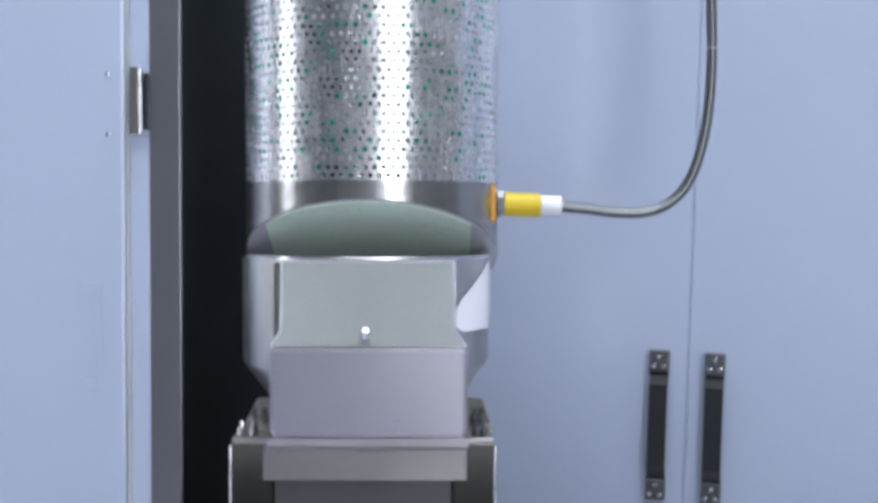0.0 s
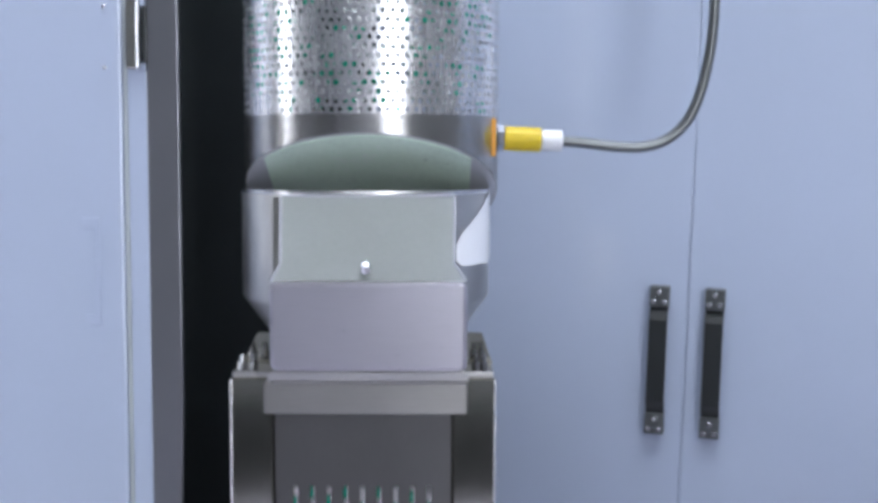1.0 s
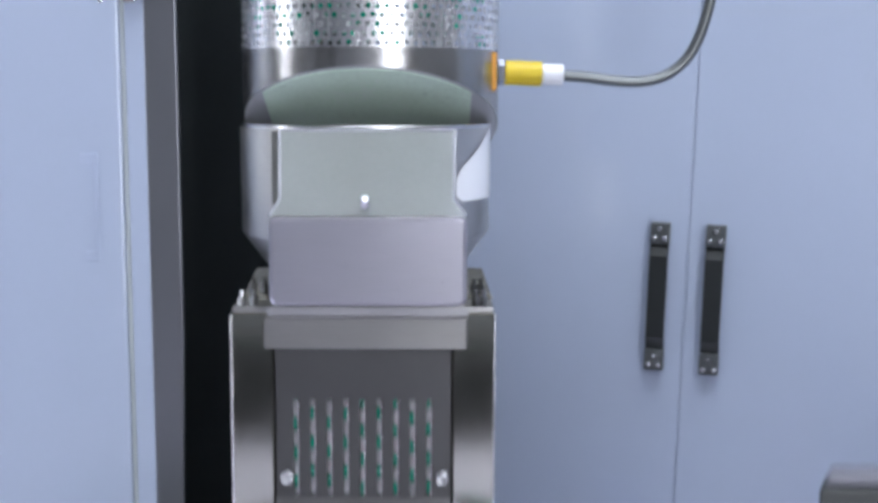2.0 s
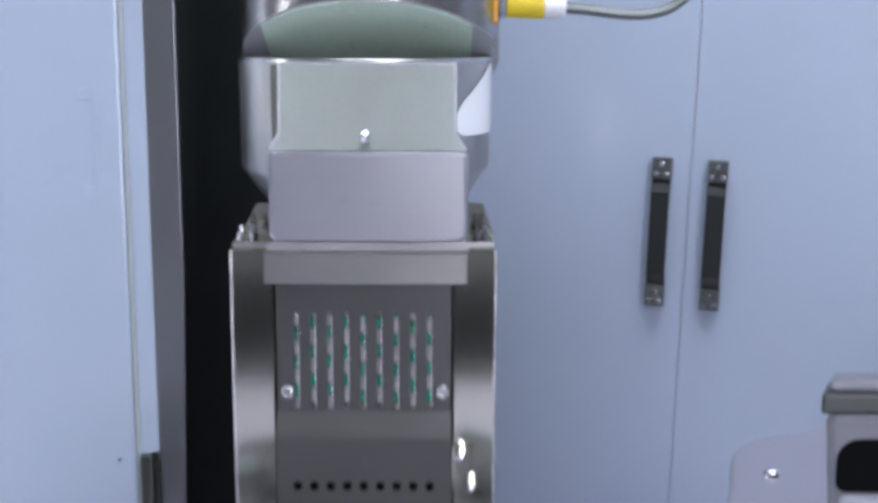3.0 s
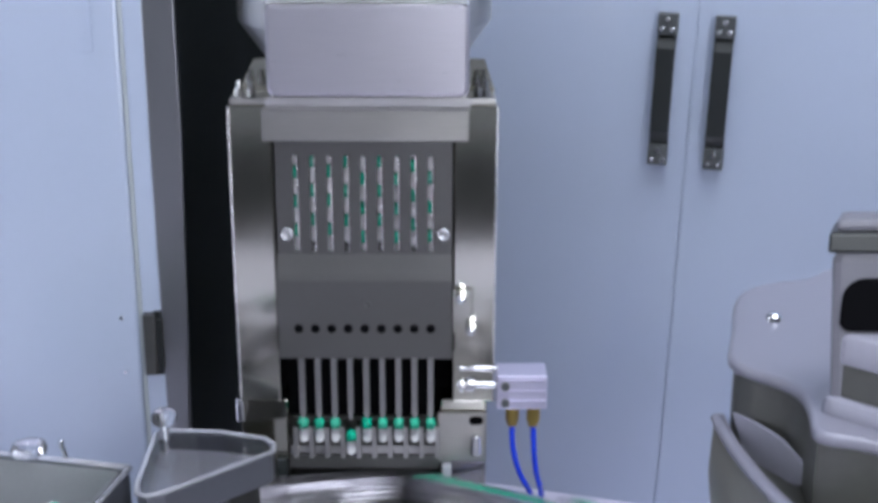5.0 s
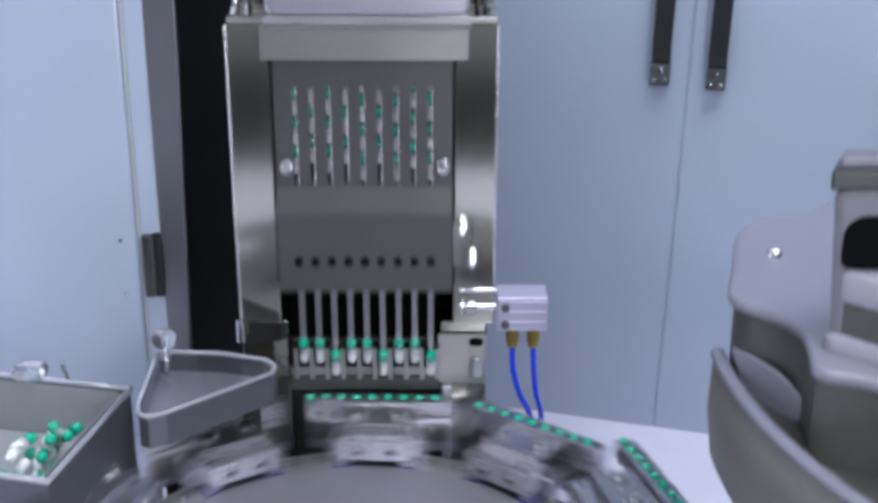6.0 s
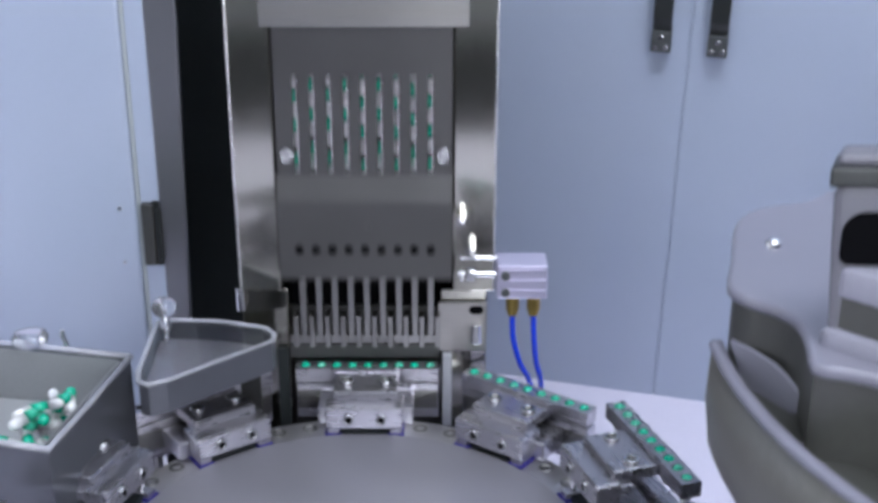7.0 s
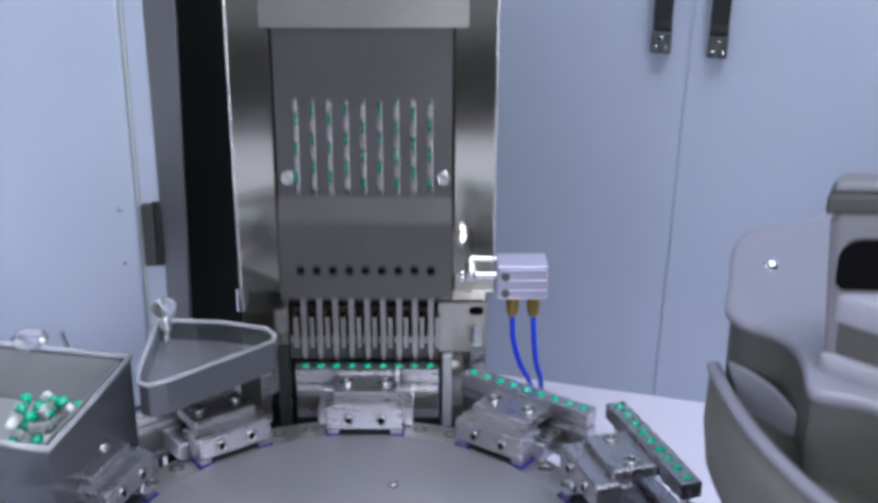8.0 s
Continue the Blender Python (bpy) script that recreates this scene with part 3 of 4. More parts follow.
# ---- feeding comb, which goes up and down ----
comb = thing("feeding_comb", "grey slotted feeding comb with nine thin fingers", "comb")
# the upper face is a row of bars between nine slots
S0, S1 = 0.1560, 0.2165
part("upper_block", box(-0.0503, 0.0590, -0.0045, 0.0100, 0.1300, S0, 0.0006), COMB_STEEL, comb)
part("top_plate", box(-0.0503, 0.0590, -0.0045, 0.0100, S1, 0.2900, 0.0006), COMB_STEEL, comb)
edge = [-0.0503] + [XC + 0.0008 + (i - 4) * PITCH for i in range(9)] + [0.0590]
for i in range(10):
    x0 = edge[i] + (0.0015 if i else 0)
    x1 = edge[i + 1] - (0.0015 if i < 9 else 0)
    part("slot_bar", box(x0, x1, -0.0045, 0.0000, S0 - 0.001, S1 + 0.001, 0.0005), COMB_STEEL, comb)
    # one bright strip beside each slot puts in the glint of its wall
    if i:
        part("slot_edge", box(x0 - 0.0008, x0 - 0.0001, -0.0047, -0.0015, S0 + 0.0004, S1 - 0.0004, 0.0002), SLEEVE, comb, "thin bright strip for the glint of the slot wall")
part("channel_back", box(-0.0500, 0.0588, 0.0066, 0.0098, S0 - 0.0005, S1 + 0.0005, 0), DARK_STEEL, comb)
part("lower_block", prism([(0.0080, 0.0868), (0.0080, 0.1545), (-0.0042, 0.1545), (-0.0110, 0.1430), (-0.0125, 0.1390), (-0.0125, 0.0868)], -0.0508, 0.0592, 0.0007, None, SIDE), COMB_STEEL, comb, "thicker grey lower block")
# black discs lie on the face; the darkness of the bores is painted
hole = None
for i in range(9):
    x = XC + 0.0010 + (i - 4) * PITCH
    hole = again(hole, pose(x, -0.0122, 0.1073, 90)) if hole else part("hole", lathe([(0.0030, -0.0006), (0.0029, 0.0005), (0.0, 0.0005)], 14), HOLE, comb, "black disc with a drilled hole's darkness in its colour")
    hole.matrix_basis = pose(x, -0.0122, 0.1073, 90)
finger = None
for i in range(9):
    x = XC + 0.0008 + (i - 4) * PITCH
    finger = again(finger) if finger else part("finger", box(-0.0020, 0.0020, 0.0, 0.0030, 0.0440, 0.0872, 0.0005), FINGER, comb, "thin steel finger")
    finger.matrix_basis = pose(x, -0.0040, 0)
    tip = part("finger_tip", box(-0.0011, 0.0011, 0.0005, 0.0025, 0.0405, 0.0442, 0.0003), FINGER, finger) if i == 0 else again(tip, None, finger)
for x in (-0.0437, 0.0535):
    head = part("screw", screw_mesh(0.0042, 0.0035), [CHROME, BOLT], comb, "bright screw")
    head.matrix_basis = pose(x, -0.0045, 0.1676, 90)
dimple = part("screw", screw_mesh(0.0024, 0.0003), [COMB_STEEL, COMB_STEEL], comb)
dimple.matrix_basis = pose(0.0055, -0.0125, 0.1230, 90)

arm = part("side_arm", box(0.0592, 0.0720, -0.0024, -0.0013, 0.1010, 0.1300, 0.0005), POST_STEEL, comb, "small steel side arm")
for x, z in ((0.0645, 0.1262), (0.0708, 0.1052)):
    part("clamp_nut", rod((x, -0.0022, z), (x, -0.0112, z), 0.0037, None, 6, None, 0.0006), CHROME, arm)
    part("stud", rod((x, -0.0110, z), (x, -0.0150, z), 0.0022, None, 12, None, 0.0004), CHROME, arm)

# ---- turret ----
TURRET = (XC, -RAD)
turret = thing("turret", "round grey indexing turret with ten capsule segments on its rim", "turret", "", "", pose(TURRET[0], TURRET[1], 0))
part("disc", lathe([(0.1335, -0.0310), (0.1335, -0.0274), (0.1327, -0.0266), (0.0, -0.0266)], 128), DISC, turret, "matt grey cover disc")
part("rim", lathe([(0.120, -0.0620), (0.1570, -0.0620), (0.1570, -0.0298), (0.1558, -0.0286), (0.1330, -0.0286)], 128), RIM_STEEL, turret, "steel rim")
part("hub", lathe([(0.120, DECK_Z + 0.001), (0.120, -0.0600)], 64), DARK_STEEL, turret)
low = None
for i in range(20):
    a = math.radians(36 * (i // 2) + 18 + (4.0 if i % 2 else -4.0))
    m = pose(0.1480 * math.sin(a), 0.1480 * math.cos(a), -0.0290)
    low = again(low, m, turret) if low else part("rim_screw", screw_mesh(0.0048, 0.0006), [LOW_STEEL, HOLE], turret, "sunk rim screw")
    low.matrix_basis = m
for a, r in ((-12, 0.060), (70, 0.09), (160, 0.075)):
    dot = part("disc_screw", screw_mesh(0.0030, 0.0026), [BOLT, DARK_STEEL], turret)
    dot.matrix_basis = pose(r * math.sin(math.radians(a)), r * math.cos(math.radians(a)), -0.0269)


def drilled_bar(half, y0, y1, z0, z1, bore):
    """A bar with nine bores through its top."""
    bm = bmesh.new()

    def quad(*points):
        bm.faces.new([bm.verts.new(p) for p in points])
    xs = [(i - 4) * PITCH for i in range(9)]
    mid = (y0 + y1) / 2
    for x in xs:
        h = PITCH / 2
        outer = [(x - h, y0), (x, y0), (x + h, y0), (x + h, mid), (x + h, y1), (x, y1), (x - h, y1), (x - h, mid)]
        inner = [(x + bore * math.cos(math.radians(225 + 45 * k)), mid + bore * math.sin(math.radians(225 + 45 * k))) for k in range(8)]
        for k in range(8):
            n = (k + 1) % 8
            quad((*outer[k], z1), (*outer[n], z1), (*inner[n], z1), (*inner[k], z1))
            quad((*inner[k], z1), (*inner[n], z1), (*inner[n], z0), (*inner[k], z0))
    e = 4.5 * PITCH
    for s0, s1 in ((-half, -e), (e, half)):
        quad((s0, y0, z1), (s1, y0, z1), (s1, y1, z1), (s0, y1, z1))
    quad((-half, y0, z0), (half, y0, z0), (half, y0, z1), (-half, y0, z1))
    quad((half, y1, z0), (-half, y1, z0), (-half, y1, z1), (half, y1, z1))
    quad((half, y0, z0), (half, y1, z0), (half, y1, z1), (half, y0, z1))
    quad((-half, y1, z0), (-half, y0, z0), (-half, y0, z1), (-half, y1, z1))
    bmesh.ops.remove_doubles(bm, verts=bm.verts[:], dist=1e-6)
    return bm


def copied(first, m):
    """The same part with its pieces again, at another place on the turret."""
    twin = again(first, m, turret)
    for child in first.children:
        again(child, child.matrix_basis.copy(), twin)
    return twin


def upper_segment():
    """The bar with nine bores on its holder and clamp, which lifts off further round."""
    bar = part("segment", drilled_bar(0.0475, RAD - 0.0060, RAD + 0.0060, -0.0095, 0.0, 0.0036), CAST, turret, "steel capsule segment with nine bores")
    part("holder", box(-0.0208, 0.0208, RAD - 0.0330, RAD - 0.0062, -0.0105, -0.0030, 0.0010), CAST, bar, "pale steel holder plate")
    part("clamp", box(-0.0250, 0.0250, RAD - 0.0455, RAD - 0.0300, -0.0232, -0.0082, 0.0014), CAST, bar, "steel clamp block")
    part("step", box(-0.0250, 0.0250, RAD - 0.0302, RAD - 0.0230, -0.0160, -0.0100, 0.0008), CAST, bar)
    for x in (-0.0125, 0.0130):
        s = part("screw", screw_mesh(0.0046, 0.0022), [BOLT, DARK_STEEL], bar)
        s.matrix_basis = pose(x, RAD - 0.0190, -0.0030)
    for x in (-0.0100, 0.0105):
        s = part("screw", screw_mesh(0.0038, 0.0014), [BOLT, HOLE], bar)
        s.matrix_basis = pose(x, RAD - 0.0455, -0.0160, 90)
    return bar


def lower_segment():
    """The lower bar and its carrier, which stay down on the rim."""
    bar = part("lower_segment", box(-0.0475, 0.0475, RAD - 0.0045, RAD + 0.0060, -0.0370, -0.0115, 0.0008), CAST, turret, "lower steel segment bar")
    part("groove", box(-0.0470, 0.0470, RAD - 0.0049, RAD - 0.0043, -0.0300, -0.0165, 0.0002), LOW_STEEL, bar, "dull recessed face")
    part("carrier", box(-0.0312, 0.0312, RAD - 0.0300, RAD - 0.0050, -0.0285, -0.0165, 0.0012), CAST, bar)
    # black block between the feet in place of the shadow under the clamp
    part("recess", box(-0.0160, 0.0160, RAD - 0.0410, RAD - 0.0302, -0.0284, -0.0240, 0), BLACK, bar, "black block that puts in the shade under the clamp")
    for x in (-0.0240, 0.0165):
        part("foot", box(x, x + 0.0075, RAD - 0.0445, RAD - 0.0200, -0.0272, -0.0236, 0.0006), CAST, bar)
        part("pad", box(x - 0.0015, x + 0.0090, RAD - 0.0462, RAD - 0.0300, -0.0284, -0.0270, 0.0004), GASKET, bar, "dark blue pad")
    for x in (-0.0200, 0.0200):
        part("guide_rod", rod((x, RAD - 0.0380, -0.0270), (x, RAD - 0.0380, -0.0100), 0.0022, None, 12), CHROME, bar, "bright guide rod")
    return bar


uppers, lowers = [upper_segment()], [lower_segment()]
for k in range(1, 10):
    turn = pose(0, 0, 0, 0, 0, -36 * k)
    uppers.append(copied(uppers[0], turn))
    lowers.append(copied(lowers[0], turn))


def segment_lift(a):
    """How high an upper segment rides, a degrees past the feeder."""
    a %= 360
    up = min(1.0, max(0.0, (a - 38) / 32))
    down = min(1.0, max(0.0, (a - 270) / 50))
    return 0.0145 * (up * up * (3 - 2 * up) - down * down * (3 - 2 * down))


# ---- covers beside the turret ----
cover = thing("triangular_cover", "clear three-cornered acrylic cover with a knob over the turret", "cover")
TRI = [(-0.0530, -0.0450), (-0.0525, -0.0355), (-0.0590, -0.0265), (-0.0900, -0.0165), (-0.1260, -0.0140), (-0.1310, -0.0190), (-0.1268, -0.0890), (-0.1238, -0.1005), (-0.1175, -0.1040), (-0.1080, -0.0985)]


def shell(outline, z0, z1, wall):
    """An open-topped tray wall of some thickness along an outline."""
    bm = bmesh.new()
    cx, cy = sum(p[0] for p in outline) / len(outline), sum(p[1] for p in outline) / len(outline)
    inner = [(x + (cx - x) * wall / math.hypot(cx - x, cy - y), y + (cy - y) * wall / math.hypot(cx - x, cy - y)) for x, y in outline]
    rows = [[bm.verts.new((x, y, z)) for x, y in line] for line, z in ((outline, z0), (outline, z1), (inner, z1), (inner, z0))]
    for u, v in zip(rows, rows[1:] + rows[:1]):
        for k in range(len(outline)):
            n = (k + 1) % len(outline)
            bm.faces.new((u[k], u[n], v[n], v[k]))
    bmesh.ops.recalc_face_normals(bm, faces=bm.faces[:])
    bmesh.ops.bevel(bm, geom=[e for e in bm.edges if all(abs(v.co.z - z1) < 1e-6 for v in e.verts)], offset=0.0006, segments=2, affect="EDGES")
    return bm


part("side", shell(TRI, 0.0185, 0.0385, 0.0030), GUNMETAL, cover, "gunmetal side wall")


def edge_tube(outline, z, r):
    """A rounded edge that runs round a closed outline."""
    line = [(x, y, z) for x, y in outline]
    return hose(line + line[:1], r, 10, 0, 1)


part("rim", edge_tube(TRI, 0.0392, 0.0016), EDGE, cover, "bright polished acrylic edge")
part("lid", prism([(x + (-0.108 - x) * 0.03, y + (-0.045 - y) * 0.03) for x, y in TRI], 0.0372, 0.0392, 0), CLEAR, cover, "clear acrylic lid")
part("inner_floor", prism([(x + (-0.108 - x) * 0.05, y + (-0.045 - y) * 0.05) for x, y in TRI], 0.0240, 0.0262, 0), DISC, cover)
knob = part("knob", lathe([(0.0, 0.0), (0.0045, 0.0), (0.0032, 0.004), (0.0032, 0.009), (0.0070, 0.0105), (0.0082, 0.0135), (0.0078, 0.0165), (0.0055, 0.0190), (0.0, 0.0198)], 24), GLASSY, cover, "clear glassy knob")
knob.matrix_basis = pose(-0.1235, -0.0255, 0.0392)
part("stem", rod((-0.1235, -0.0255, 0.0270), (-0.1235, -0.0255, 0.0480), 0.0018, None, 12), CHROME, cover)
part("support", prism([(-0.0640, -0.0262), (-0.0900, -0.0180), (-0.1255, -0.0155), (-0.1292, -0.0200), (-0.1285, -0.0330), (-0.1240, -0.0220), (-0.0900, -0.0230)], DECK_Z, 0.0183, 0.0010), DARK_STEEL, cover, "dark steel support plate")
part("back_screw", rod((-0.0800, 0.0060, 0.0380), (-0.0800, 0.0060, 0.0540), 0.0030, None, 12), CHROME, cover)
part("guide_strip", prism([(-0.1330, -0.0520), (-0.1290, -0.0520), (-0.1290, -0.0400), (-0.1330, -0.0400)], -0.060, 0.0012, 0.0006), BRUSHED, cover)

tray = thing("reject_bin", "grey open reject bin holding a few loose capsules", "bin")
BINLINE = [(-0.1355, -0.0705), (-0.1530, -0.1790), (-0.2900, -0.1450), (-0.2900, -0.0380), (-0.1990, -0.0560)]
part("wall", shell(BINLINE, -0.0200, 0.0400, 0.0032), GUNMETAL, tray, "gunmetal bin wall")
part("lining", shell([(x + (-0.21 - x) * 0.08, y + (-0.10 - y) * 0.08) for x, y in BINLINE], -0.0180, 0.0395, 0.0010), LINING, tray, "grey inner lining")
part("rim", edge_tube(BINLINE, 0.0406, 0.0021), EDGE, tray, "bright acrylic rim")
part("bottom", prism([(x + (-0.21 - x) * 0.02, y + (-0.10 - y) * 0.02) for x, y in BINLINE], -0.0230, -0.0190, 0), BRUSHED, tray)
part("slope", prism([(-0.138, -0.074), (-0.1545, -0.174), (-0.285, -0.142), (-0.285, -0.044)], -0.0188, 0.0060, 0, None), LINING, tray, "grey inner floor")
part("leg", box(-0.1800, -0.1620, -0.1600, -0.1420, DECK_Z, -0.0232, 0.001), DARK_STEEL, tray)
CLEAR_KNOB = [(0.0, 0.0), (0.0040, 0.0), (0.0036, 0.010), (0.0042, 0.013), (0.0105, 0.0150), (0.0112, 0.0180), (0.0098, 0.0210), (0.0, 0.0215)]
grip = part("knob", lathe(CLEAR_KNOB, 24), GLASSY, tray, "clear glassy knob")
grip.matrix_basis = pose(-0.2010, -0.0530, 0.0270)
part("stem", rod((0, 0, -0.006), (0, 0, 0.012), 0.0017, None, 12), CHROME, grip)
part("catch", hose([(-0.1765, -0.0600, 0.0400), (-0.1768, -0.0602, 0.0450), (-0.1782, -0.0606, 0.0500), (-0.1780, -0.0606, 0.0540)], 0.0014, 8), CHROME, tray, "small bright wire catch")

# ---- dosing station ----
DX, DY = 0.452, -0.248
doser = thing("dosing_unit", "smoky grey round dosing unit that goes up and down", "dosing unit", "", "", pose(DX, DY, 0))


def rounded_pane(outline):
    """A thin upright pane with a smoothed outline in x and z."""
    line = smooth_path([(x, z, 0) for x, z in outline + outline[:1]], 4)[:-1]
    return prism([(p.x, p.y) for p in line], 0.0, 0.002, 0, None, FRONT)


def arc_shell(profile, a0, a1, n=48):
    """Turns (radius, height) points through part of a circle."""
    bm, rings = bmesh.new(), []
    for r, z in profile:
        rings.append([bm.verts.new((r * math.cos(math.radians(a0 + (a1 - a0) * k / n)), r * math.sin(math.radians(a0 + (a1 - a0) * k / n)), z)) for k in range(n + 1)])
    for u, v in zip(rings, rings[1:]):
        for k in range(n):
            bm.faces.new((u[k], u[k + 1], v[k + 1], v[k]))
    return bm


part("skirt", arc_shell([(0.150, 0.072), (0.250, 0.075), (0.2670, 0.083), (0.2755, 0.098), (0.2785, 0.122), (0.2775, 0.1490), (0.2745, 0.1500)], 177, 330), SKIRT, doser, "olive-grey rounded skirt")
part("rim", arc_shell([(0.2775, 0.1475), (0.2790, 0.1485), (0.2790, 0.1500), (0.2772, 0.1512), (0.2735, 0.1512), (0.2725, 0.1495)], 177, 330), DOSER, doser, "pale rim of the skirt")
part("inner_floor", arc_shell([(0.2735, 0.1500), (0.2690, 0.1400), (0.01, 0.1400)], 177, 330), DOSER_DARK, doser, "inner floor, darkened for the shade inside the bowl")
# lid that covers the back of the bowl, its front cut on a slant with a tongue
LID = [(0.260, -0.108), (0.244, -0.1255), (0.2270, -0.1315), (0.2140, -0.1390), (0.2040, -0.1500), (0.1960, -0.1690), (0.1870, -0.2050), (0.1790, -0.2330), (0.1785, -0.2440), (0.1840, -0.2540), (0.1945, -0.2660), (0.1985, -0.2800), (0.1960, -0.3000), (0.1935, -0.3130), (0.1975, -0.3190), (0.2080, -0.3230), (0.2220, -0.3330), (0.2500, -0.3600), (0.420, -0.400), (0.440, -0.108)]


def rounded_slab(outline, z0, z1, r):
    """A slab with softly rounded upper and lower rims along a smoothed outline."""
    line = [(p.x - DX, p.y - DY) for p in smooth_path([(x, y, 0) for x, y in outline], 4)]
    bm = prism(line, z0, z1)
    rims = [e for e in bm.edges if abs(e.verts[0].co.z - e.verts[1].co.z) < 1e-6]
    bmesh.ops.bevel(bm, geom=rims, offset=r, segments=5, affect="EDGES", profile=0.5)
    return bm


part("lid", rounded_slab(LID, 0.1752, 0.1810, 0.0025), DOSER, doser, "lavender-grey acrylic lid")
# painted dark for the shade that the lid's overhang throws
part("lid_side", prism([(x - DX + (0.33 - x) * 0.02, y - DY + (-0.24 - y) * 0.02) for x, y in LID], 0.0950, 0.1754, 0), DOSER_DARK, doser, "side under the lid, its shade put into the colour")
PANE = [(0.0022, 0.1612), (0.0130, 0.1617), (0.0250, 0.1612), (0.0337, 0.1595), (0.0465, 0.1535), (0.0490, 0.1480), (0.0380, 0.1425), (0.0262, 0.1405), (0.0127, 0.1450)]
part("window", rounded_pane(PANE), PANE_GREY, doser, "pale rounded window").matrix_basis = pose(0.1785 - DX, -0.2440 - DY, -0.004, 0, 0, -60.9)
HL, HF = 0.2030, -0.3000                    # side and front of the upper housing


def wedge(grow, z0, z1, bevel, deep=0.032):
    """A block with a straight front whose side runs back at a slant."""
    line = [(HL - grow, HF - grow / 3), (0.420, HF - grow / 3), (0.420, HF + deep), (HL + deep / 2 - grow, HF + deep)]
    return prism([(x - DX, y - DY) for x, y in line], z0, z1, bevel)


hull = wedge(0.0, 0.1802, 0.2470, 0.004)
for v in hull.verts:                        # its side leans out towards the top
    if v.co.x < 0.3 - DX:
        v.co.x -= 0.005 * (v.co.z - 0.1802) / 0.069
part("upper_housing", hull, HOUSING, doser, "lavender-grey upper housing")
part("dark_band", wedge(0.0070, 0.2470, 0.2550, 0.0012, 0.016), HANDLE_BLACK, doser, "dark band")
part("cap", wedge(0.0045, 0.2550, 0.2600, 0.0020, 0.012), HOUSING, doser, "rounded grey cap")
# flat black patch on the housing front, painted as dark as a hollow
hole_line = [(0.300, 0.2145), (0.300, 0.2365)]
for k in range(7):
    a = math.radians(90 + 15 * k)
    hole_line.append((0.2125 + 0.0085 * math.cos(a), 0.2280 + 0.0085 * math.sin(a)))
for k in range(7):
    a = math.radians(180 + 15 * k)
    hole_line.append((0.2080 + 0.0040 * math.cos(a), 0.2195 + 0.0040 * math.sin(a)))
part("opening", prism([(x - DX, z) for x, z in hole_line], HF - 0.0012 - DY, HF + 0.0010 - DY, 0, None, FRONT), HOLE, doser, "black rounded patch that puts in a hollow's darkness")
# stepped block in front of the housing, its side turned half towards the feeder


def stepped(grow, z0, z1, bevel):
    line = [(0.2050 - 1.4 * grow, HF + 0.004), (0.2050 - 1.4 * grow, HF), (0.2620 - grow / 2, HF - 0.0570 - grow), (0.420, HF - 0.0570 - grow), (0.420, HF + 0.004)]
    return prism([(x - DX, y - DY) for x, y in line], z0, z1, bevel)


part("ledge", stepped(0.0, 0.2013, 0.2142, 0.0025), PANE_GREY, doser, "pale rounded ledge")
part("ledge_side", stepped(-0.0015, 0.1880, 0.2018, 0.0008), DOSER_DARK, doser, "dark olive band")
part("flange", stepped(0.0025, 0.1770, 0.1882, 0.0028), PANE_GREY, doser, "lavender rounded flange")


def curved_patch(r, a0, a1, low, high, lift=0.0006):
    """A rounded patch that lies on a turned wall, between angles and heights that change along it."""
    bm, rows = bmesh.new(), []
    n = 16
    for i in range(n + 1):
        s = i / n
        a = math.radians(a0 + (a1 - a0) * s)
        pinch = min(1.0, 3.2 * math.sqrt(max(0.0, s * (1 - s))))
        lo, hi = low[0] + (low[1] - low[0]) * s, high[0] + (high[1] - high[0]) * s
        mid, half = (lo + hi) / 2, (hi - lo) / 2 * (0.55 + 0.45 * pinch)
        rows.append([bm.verts.new(((r(z) + lift) * math.cos(a), (r(z) + lift) * math.sin(a), z)) for z in (mid - half, mid - half / 3, mid + half / 3, mid + half)])
    for u, v in zip(rows, rows[1:]):
        for k in range(3):
            bm.faces.new((u[k], v[k], v[k + 1], u[k + 1]))
    bmesh.ops.recalc_face_normals(bm, faces=bm.faces[:])
    return bm


def straight(r):
    return lambda z: r


# chrome dome added where the glossy lid shows a bright highlight
part("bolt", lathe([(0.0042, 0.1805), (0.0040, 0.1822), (0.0030, 0.1836), (0.0016, 0.1843), (0.0001, 0.1845)], 20, (0.2103 - DX, -0.1911 - DY)), CHROME, doser, "small chrome dome for the bright highlight on the lid")


# white patch that paints in a bright reflection on the steel body
guard = curved_patch(straight(0.0836), -44, -4, (0.3165, 0.3165), (0.3350, 0.3700))
guard.transform(Matrix.Translation((0.0016, 0.080, 0)))
part("guard", guard, FERRULE_GLARE, hopper, "white patch for the bright reflection on the round body")
stand = thing("dosing_stand", "dark cylindrical stand under the dosing unit with bright guide rods", "stand")
part("column", lathe([(0.118, DECK_Z), (0.118, 0.030), (0.112, 0.036), (0.0, 0.036)], 64, (0.339, -0.290)), DARK_STEEL, stand)
part("guide_rod", rod((0.2330, -0.330, DECK_Z), (0.2330, -0.330, 0.045), 0.0025, None, 14), CHROME, stand)
part("guide_rod", rod((0.2385, -0.335, DECK_Z), (0.2385, -0.335, 0.045), 0.0022, None, 14), BRASS, stand)

# ---- moving capsules ----
CYCLE, FIRST_LOW = 0.5267, 0.5450          # seconds a stroke takes; the first time the comb is at its lowest
TRAVEL = 0.0460


def lift(t):
    """0 at the top of the stroke, 1 at the bottom."""
    return 0.5 + 0.5 * math.cos(2 * math.pi * (t - FIRST_LOW) / CYCLE)


def comb_drop(t):
    return 0.0025 - TRAVEL * lift(t)


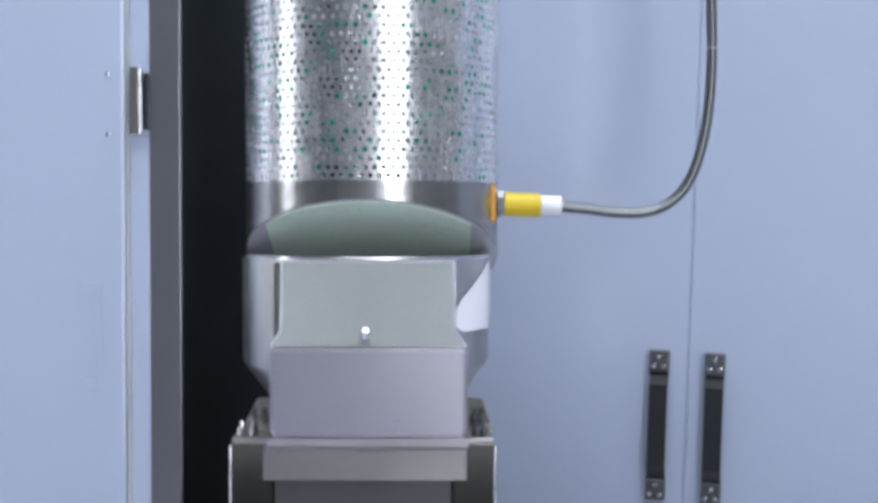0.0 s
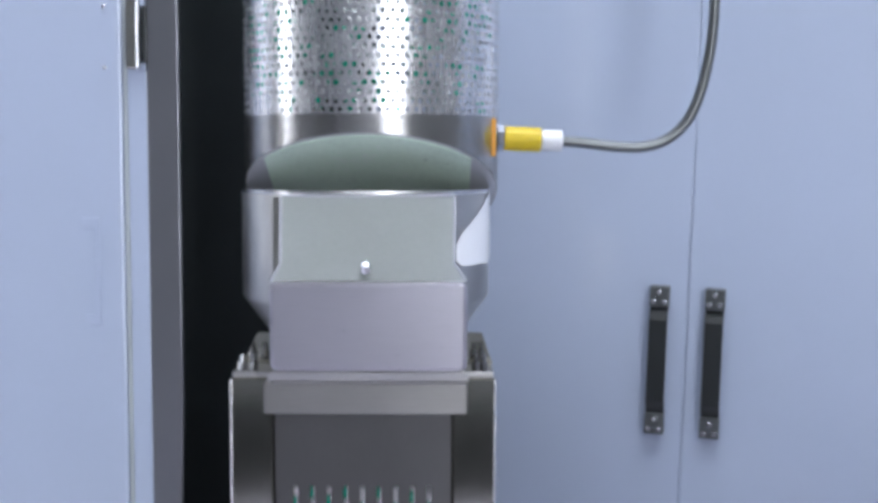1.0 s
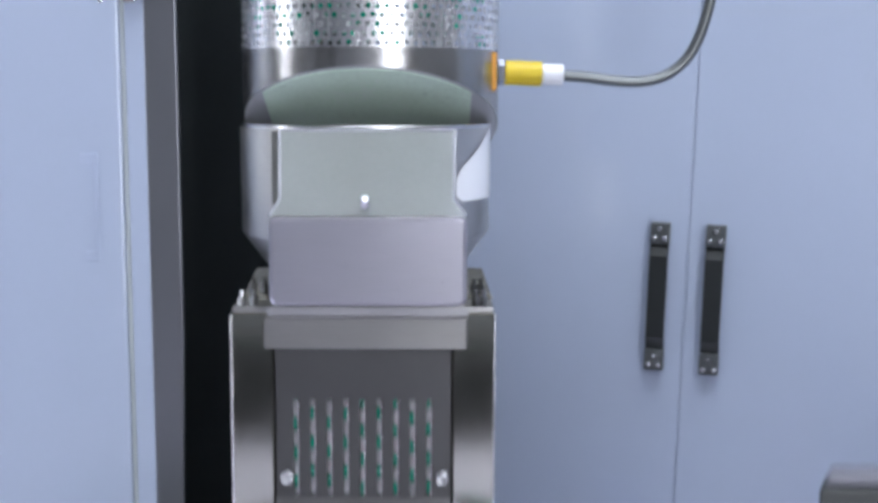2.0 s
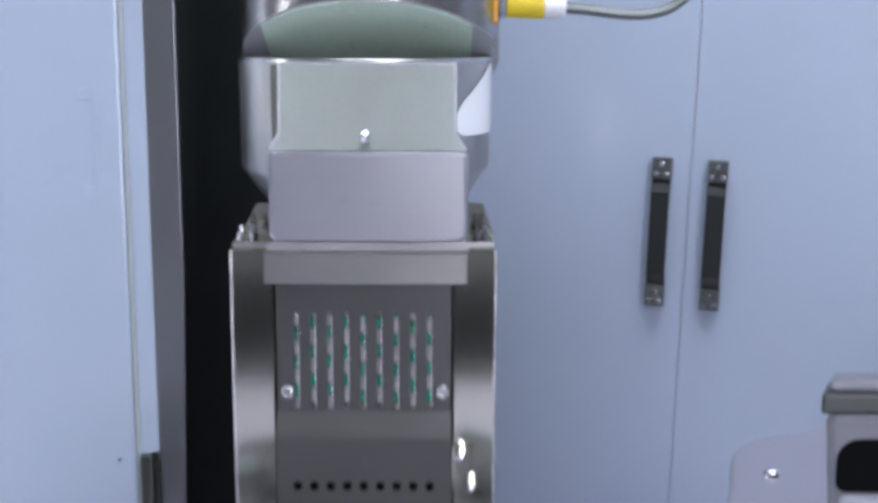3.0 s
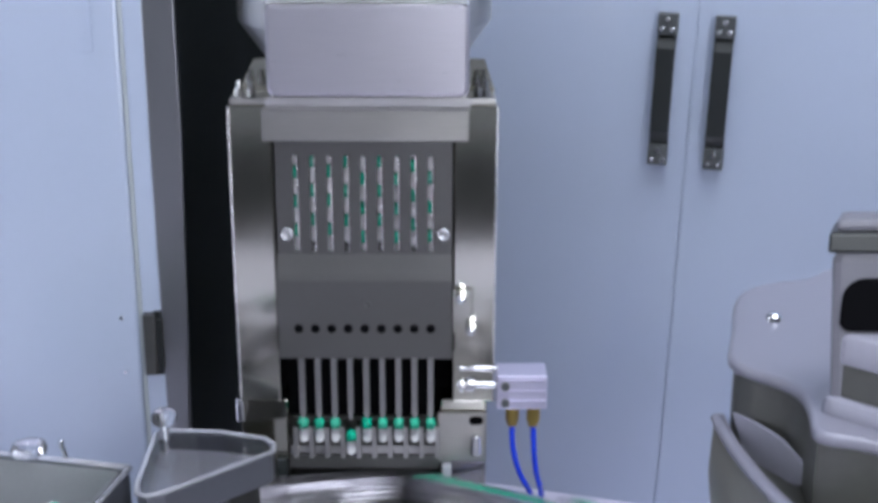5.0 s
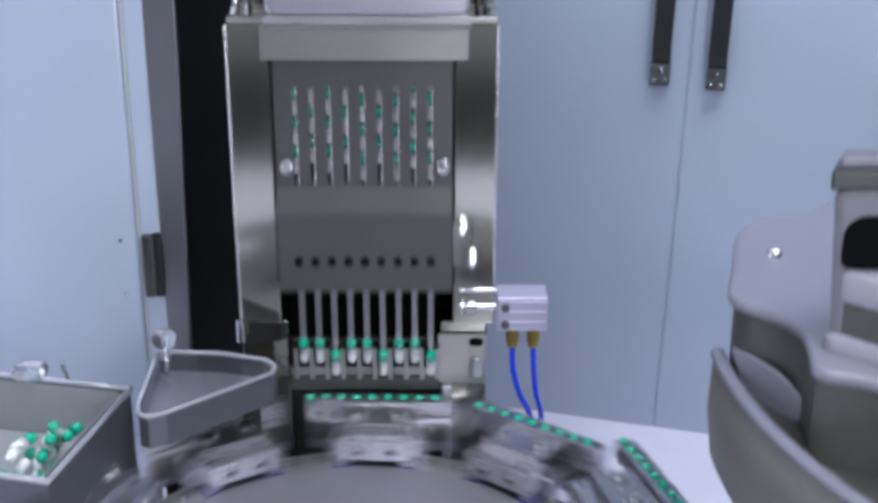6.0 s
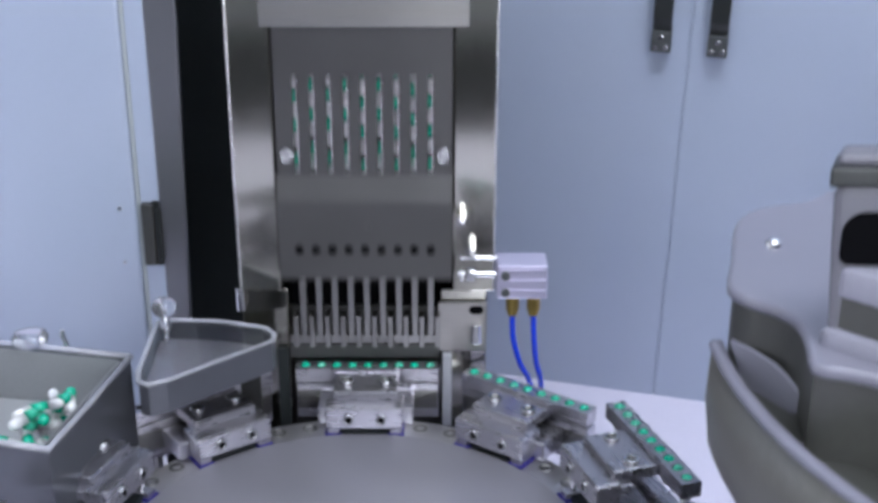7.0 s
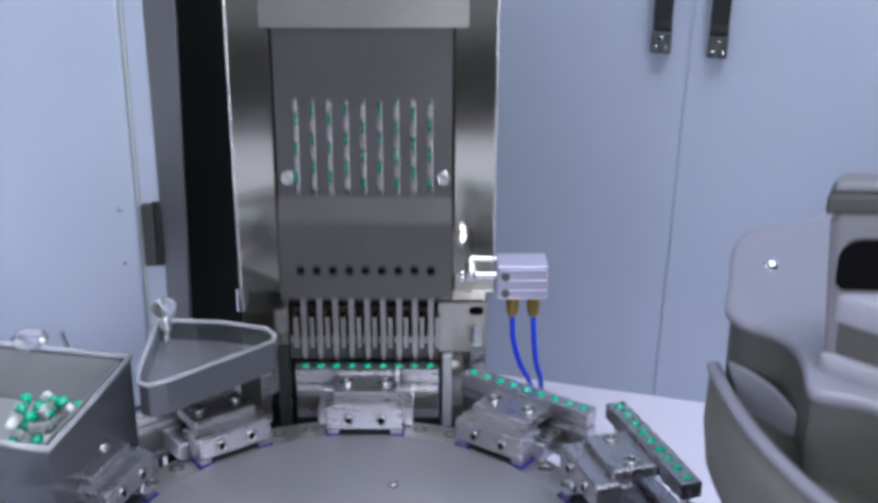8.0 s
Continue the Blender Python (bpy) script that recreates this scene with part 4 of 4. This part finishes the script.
def turret_turn(t):
    """Degrees turned clockwise: a step of 36 about the top of each stroke."""
    turned = 0.0
    for k in range(-1, 16):
        top = FIRST_LOW + (k - 0.5) * CYCLE
        s = min(1.0, max(0.0, (t - (top - 0.095)) / 0.115))
        turned += 36 * s * s * (3 - 2 * s)
    return turned


capsule = part("capsule", capsule_mesh(), [BODY_WHITE, CAP_GREEN])
tagged(capsule, "green and white gelatine capsule fed by the comb", "capsule", "capsules on their way to the turret")
STACK = 0.0187
SLOT_Y = 0.0013
fed = []
LOW = {8: (1, 2, 4, 5, 7), 11: (2, 5, 8), 12: (0, 3, 4, 5, 6, 8), 13: (0, 1, 2, 3), 14: (0, 1, 2, 3, 8)}     # columns whose capsule drops lower, on some strokes
rng = random.Random(11)
for col in range(9):
    jitter = rng.uniform(-0.006, 0.007)
    for k in range(-1, 19):
        ob = capsule if not fed else copy_thing(capsule, Matrix())
        fed.append((ob, col, k, jitter, col not in LOW[k] if k in LOW else rng.random() < 0.55))


def capsule_rows(col, k, jitter, high):
    """Waits in its slot, is let out at the top of stroke k, pushed into the bore and carried round."""
    x = XC + 0.0008 + (col - 4) * PITCH
    out_top = FIRST_LOW + (k - 0.5) * CYCLE
    rest = 0.0255 if high else 0.0165
    rows, t = [], 0.0
    times = sorted({round(i * CYCLE / 8, 4) for i in range(int(8.0 / CYCLE * 8) + 1)} | {0.0, 8.0} | {round(max(0, min(8, out_top + d)), 4) for d in (-0.19, -0.131, -0.072, 0.05, 0.09, 0.14, 0.2, 0.265)})
    for t in times:
        if t < out_top - 0.13:
            ahead = (out_top - 0.13 - t) / CYCLE
            steps = math.floor(ahead)
            slide = steps + max(0.0, 1 - (1 - (ahead - steps)) * CYCLE / 0.13)
            rows.append((t, pose(x, SLOT_Y, min(0.1510 + jitter + slide * STACK, 0.2640) + comb_drop(t), 0, 0, 17 * col)))
        elif t < out_top - 0.0721:
            s = (t - out_top + 0.13) / 0.058
            rows.append((t, pose(x, SLOT_Y + (-0.0020 - SLOT_Y) * s, (0.151 + jitter + comb_drop(t)) * (1 - s) + rest * s, 0, 0, 17 * col)))
        elif t < out_top + 0.06:
            rows.append((t, pose(x, -0.0020, rest, 0, 0, 17 * col)))
        elif t < out_top + 0.265:
            s = (t - out_top - 0.06) / 0.205
            z = min(rest, 0.0272 + comb_drop(t), rest - (rest + 0.0165) * s * 2.0)
            rows.append((t, pose(x, -0.0020 * (1 - s), max(z, -0.0165), 0, 0, 17 * col)))
        else:
            a = turret_turn(t) - turret_turn(out_top + 0.265)
            m = pose(TURRET[0], TURRET[1], 0, 0, 0, -a) @ pose((col - 4) * PITCH, RAD, segment_lift(a) - 0.0165, 0, 0, 17 * col)
            if a > 215.9:      # let go under the turret, down to the deck
                m = pose(TURRET[0], TURRET[1], 0, 0, 0, -216) @ pose((col - 4) * PITCH, RAD, DECK_Z + 0.001 + max(0.0, 0.112 - (a - 215.9) * 0.05), 0, 0, 17 * col)
            rows.append((t, m))
    return rows


loose = []
rng = random.Random(5)
for i in range(22):
    ob = part("capsule", capsule_mesh(), [BODY_WHITE, CAP_GREEN]) if i == 0 else again(loose[0][0])
    tagged(ob, "loose green and white capsule tumbling in the reject bin", "capsule", "capsules in the reject bin")
    s = (i % 8) / 7
    spot = (-0.1610 - 0.013 * s - rng.uniform(0, 0.018), -0.098 - 0.060 * s + rng.uniform(-0.006, 0.006), 0.0150 + 0.007 * (i // 8))
    loose.append((ob, spot, rng.uniform(0, 360), rng.uniform(70, 110), rng.random()))


def motions():
    walk(comb, [(i * 0.04, pose(0, 0, comb_drop(i * 0.04))) for i in range(201)])
    walk(doser, [(i * 0.05, pose(DX, DY, -0.038 * lift(i * 0.05 - 0.01))) for i in range(161)])
    rows = []
    for i in range(241):
        t = i / 30
        rows.append((t, pose(TURRET[0], TURRET[1], 0, 0, 0, -turret_turn(t))))
    walk(turret, rows)
    for k, bar in enumerate(uppers):
        walk(bar, [(i / 30, pose(0, 0, segment_lift(36 * k + turret_turn(i / 30)), 0, 0, -36 * k)) for i in range(241)])
    for ob, col, k, jitter, high in fed:
        walk(ob, capsule_rows(col, k, jitter, high))
    for ob, spot, turn, lean, phase in loose:
        rows = []
        for i in range(33):
            hop = abs(math.sin(math.pi * (i * 0.5 + phase)))
            rows.append((i * 0.25, pose(spot[0] + 0.003 * math.sin(i * 1.7 + turn), spot[1] + 0.003 * math.cos(i * 1.3 + turn), spot[2] + 0.005 * hop * phase, lean + 12 * math.sin(i * 1.1 + turn), 0, turn + 25 * math.sin(i * 0.9 + phase * 6))))
        walk(ob, rows)


motions()
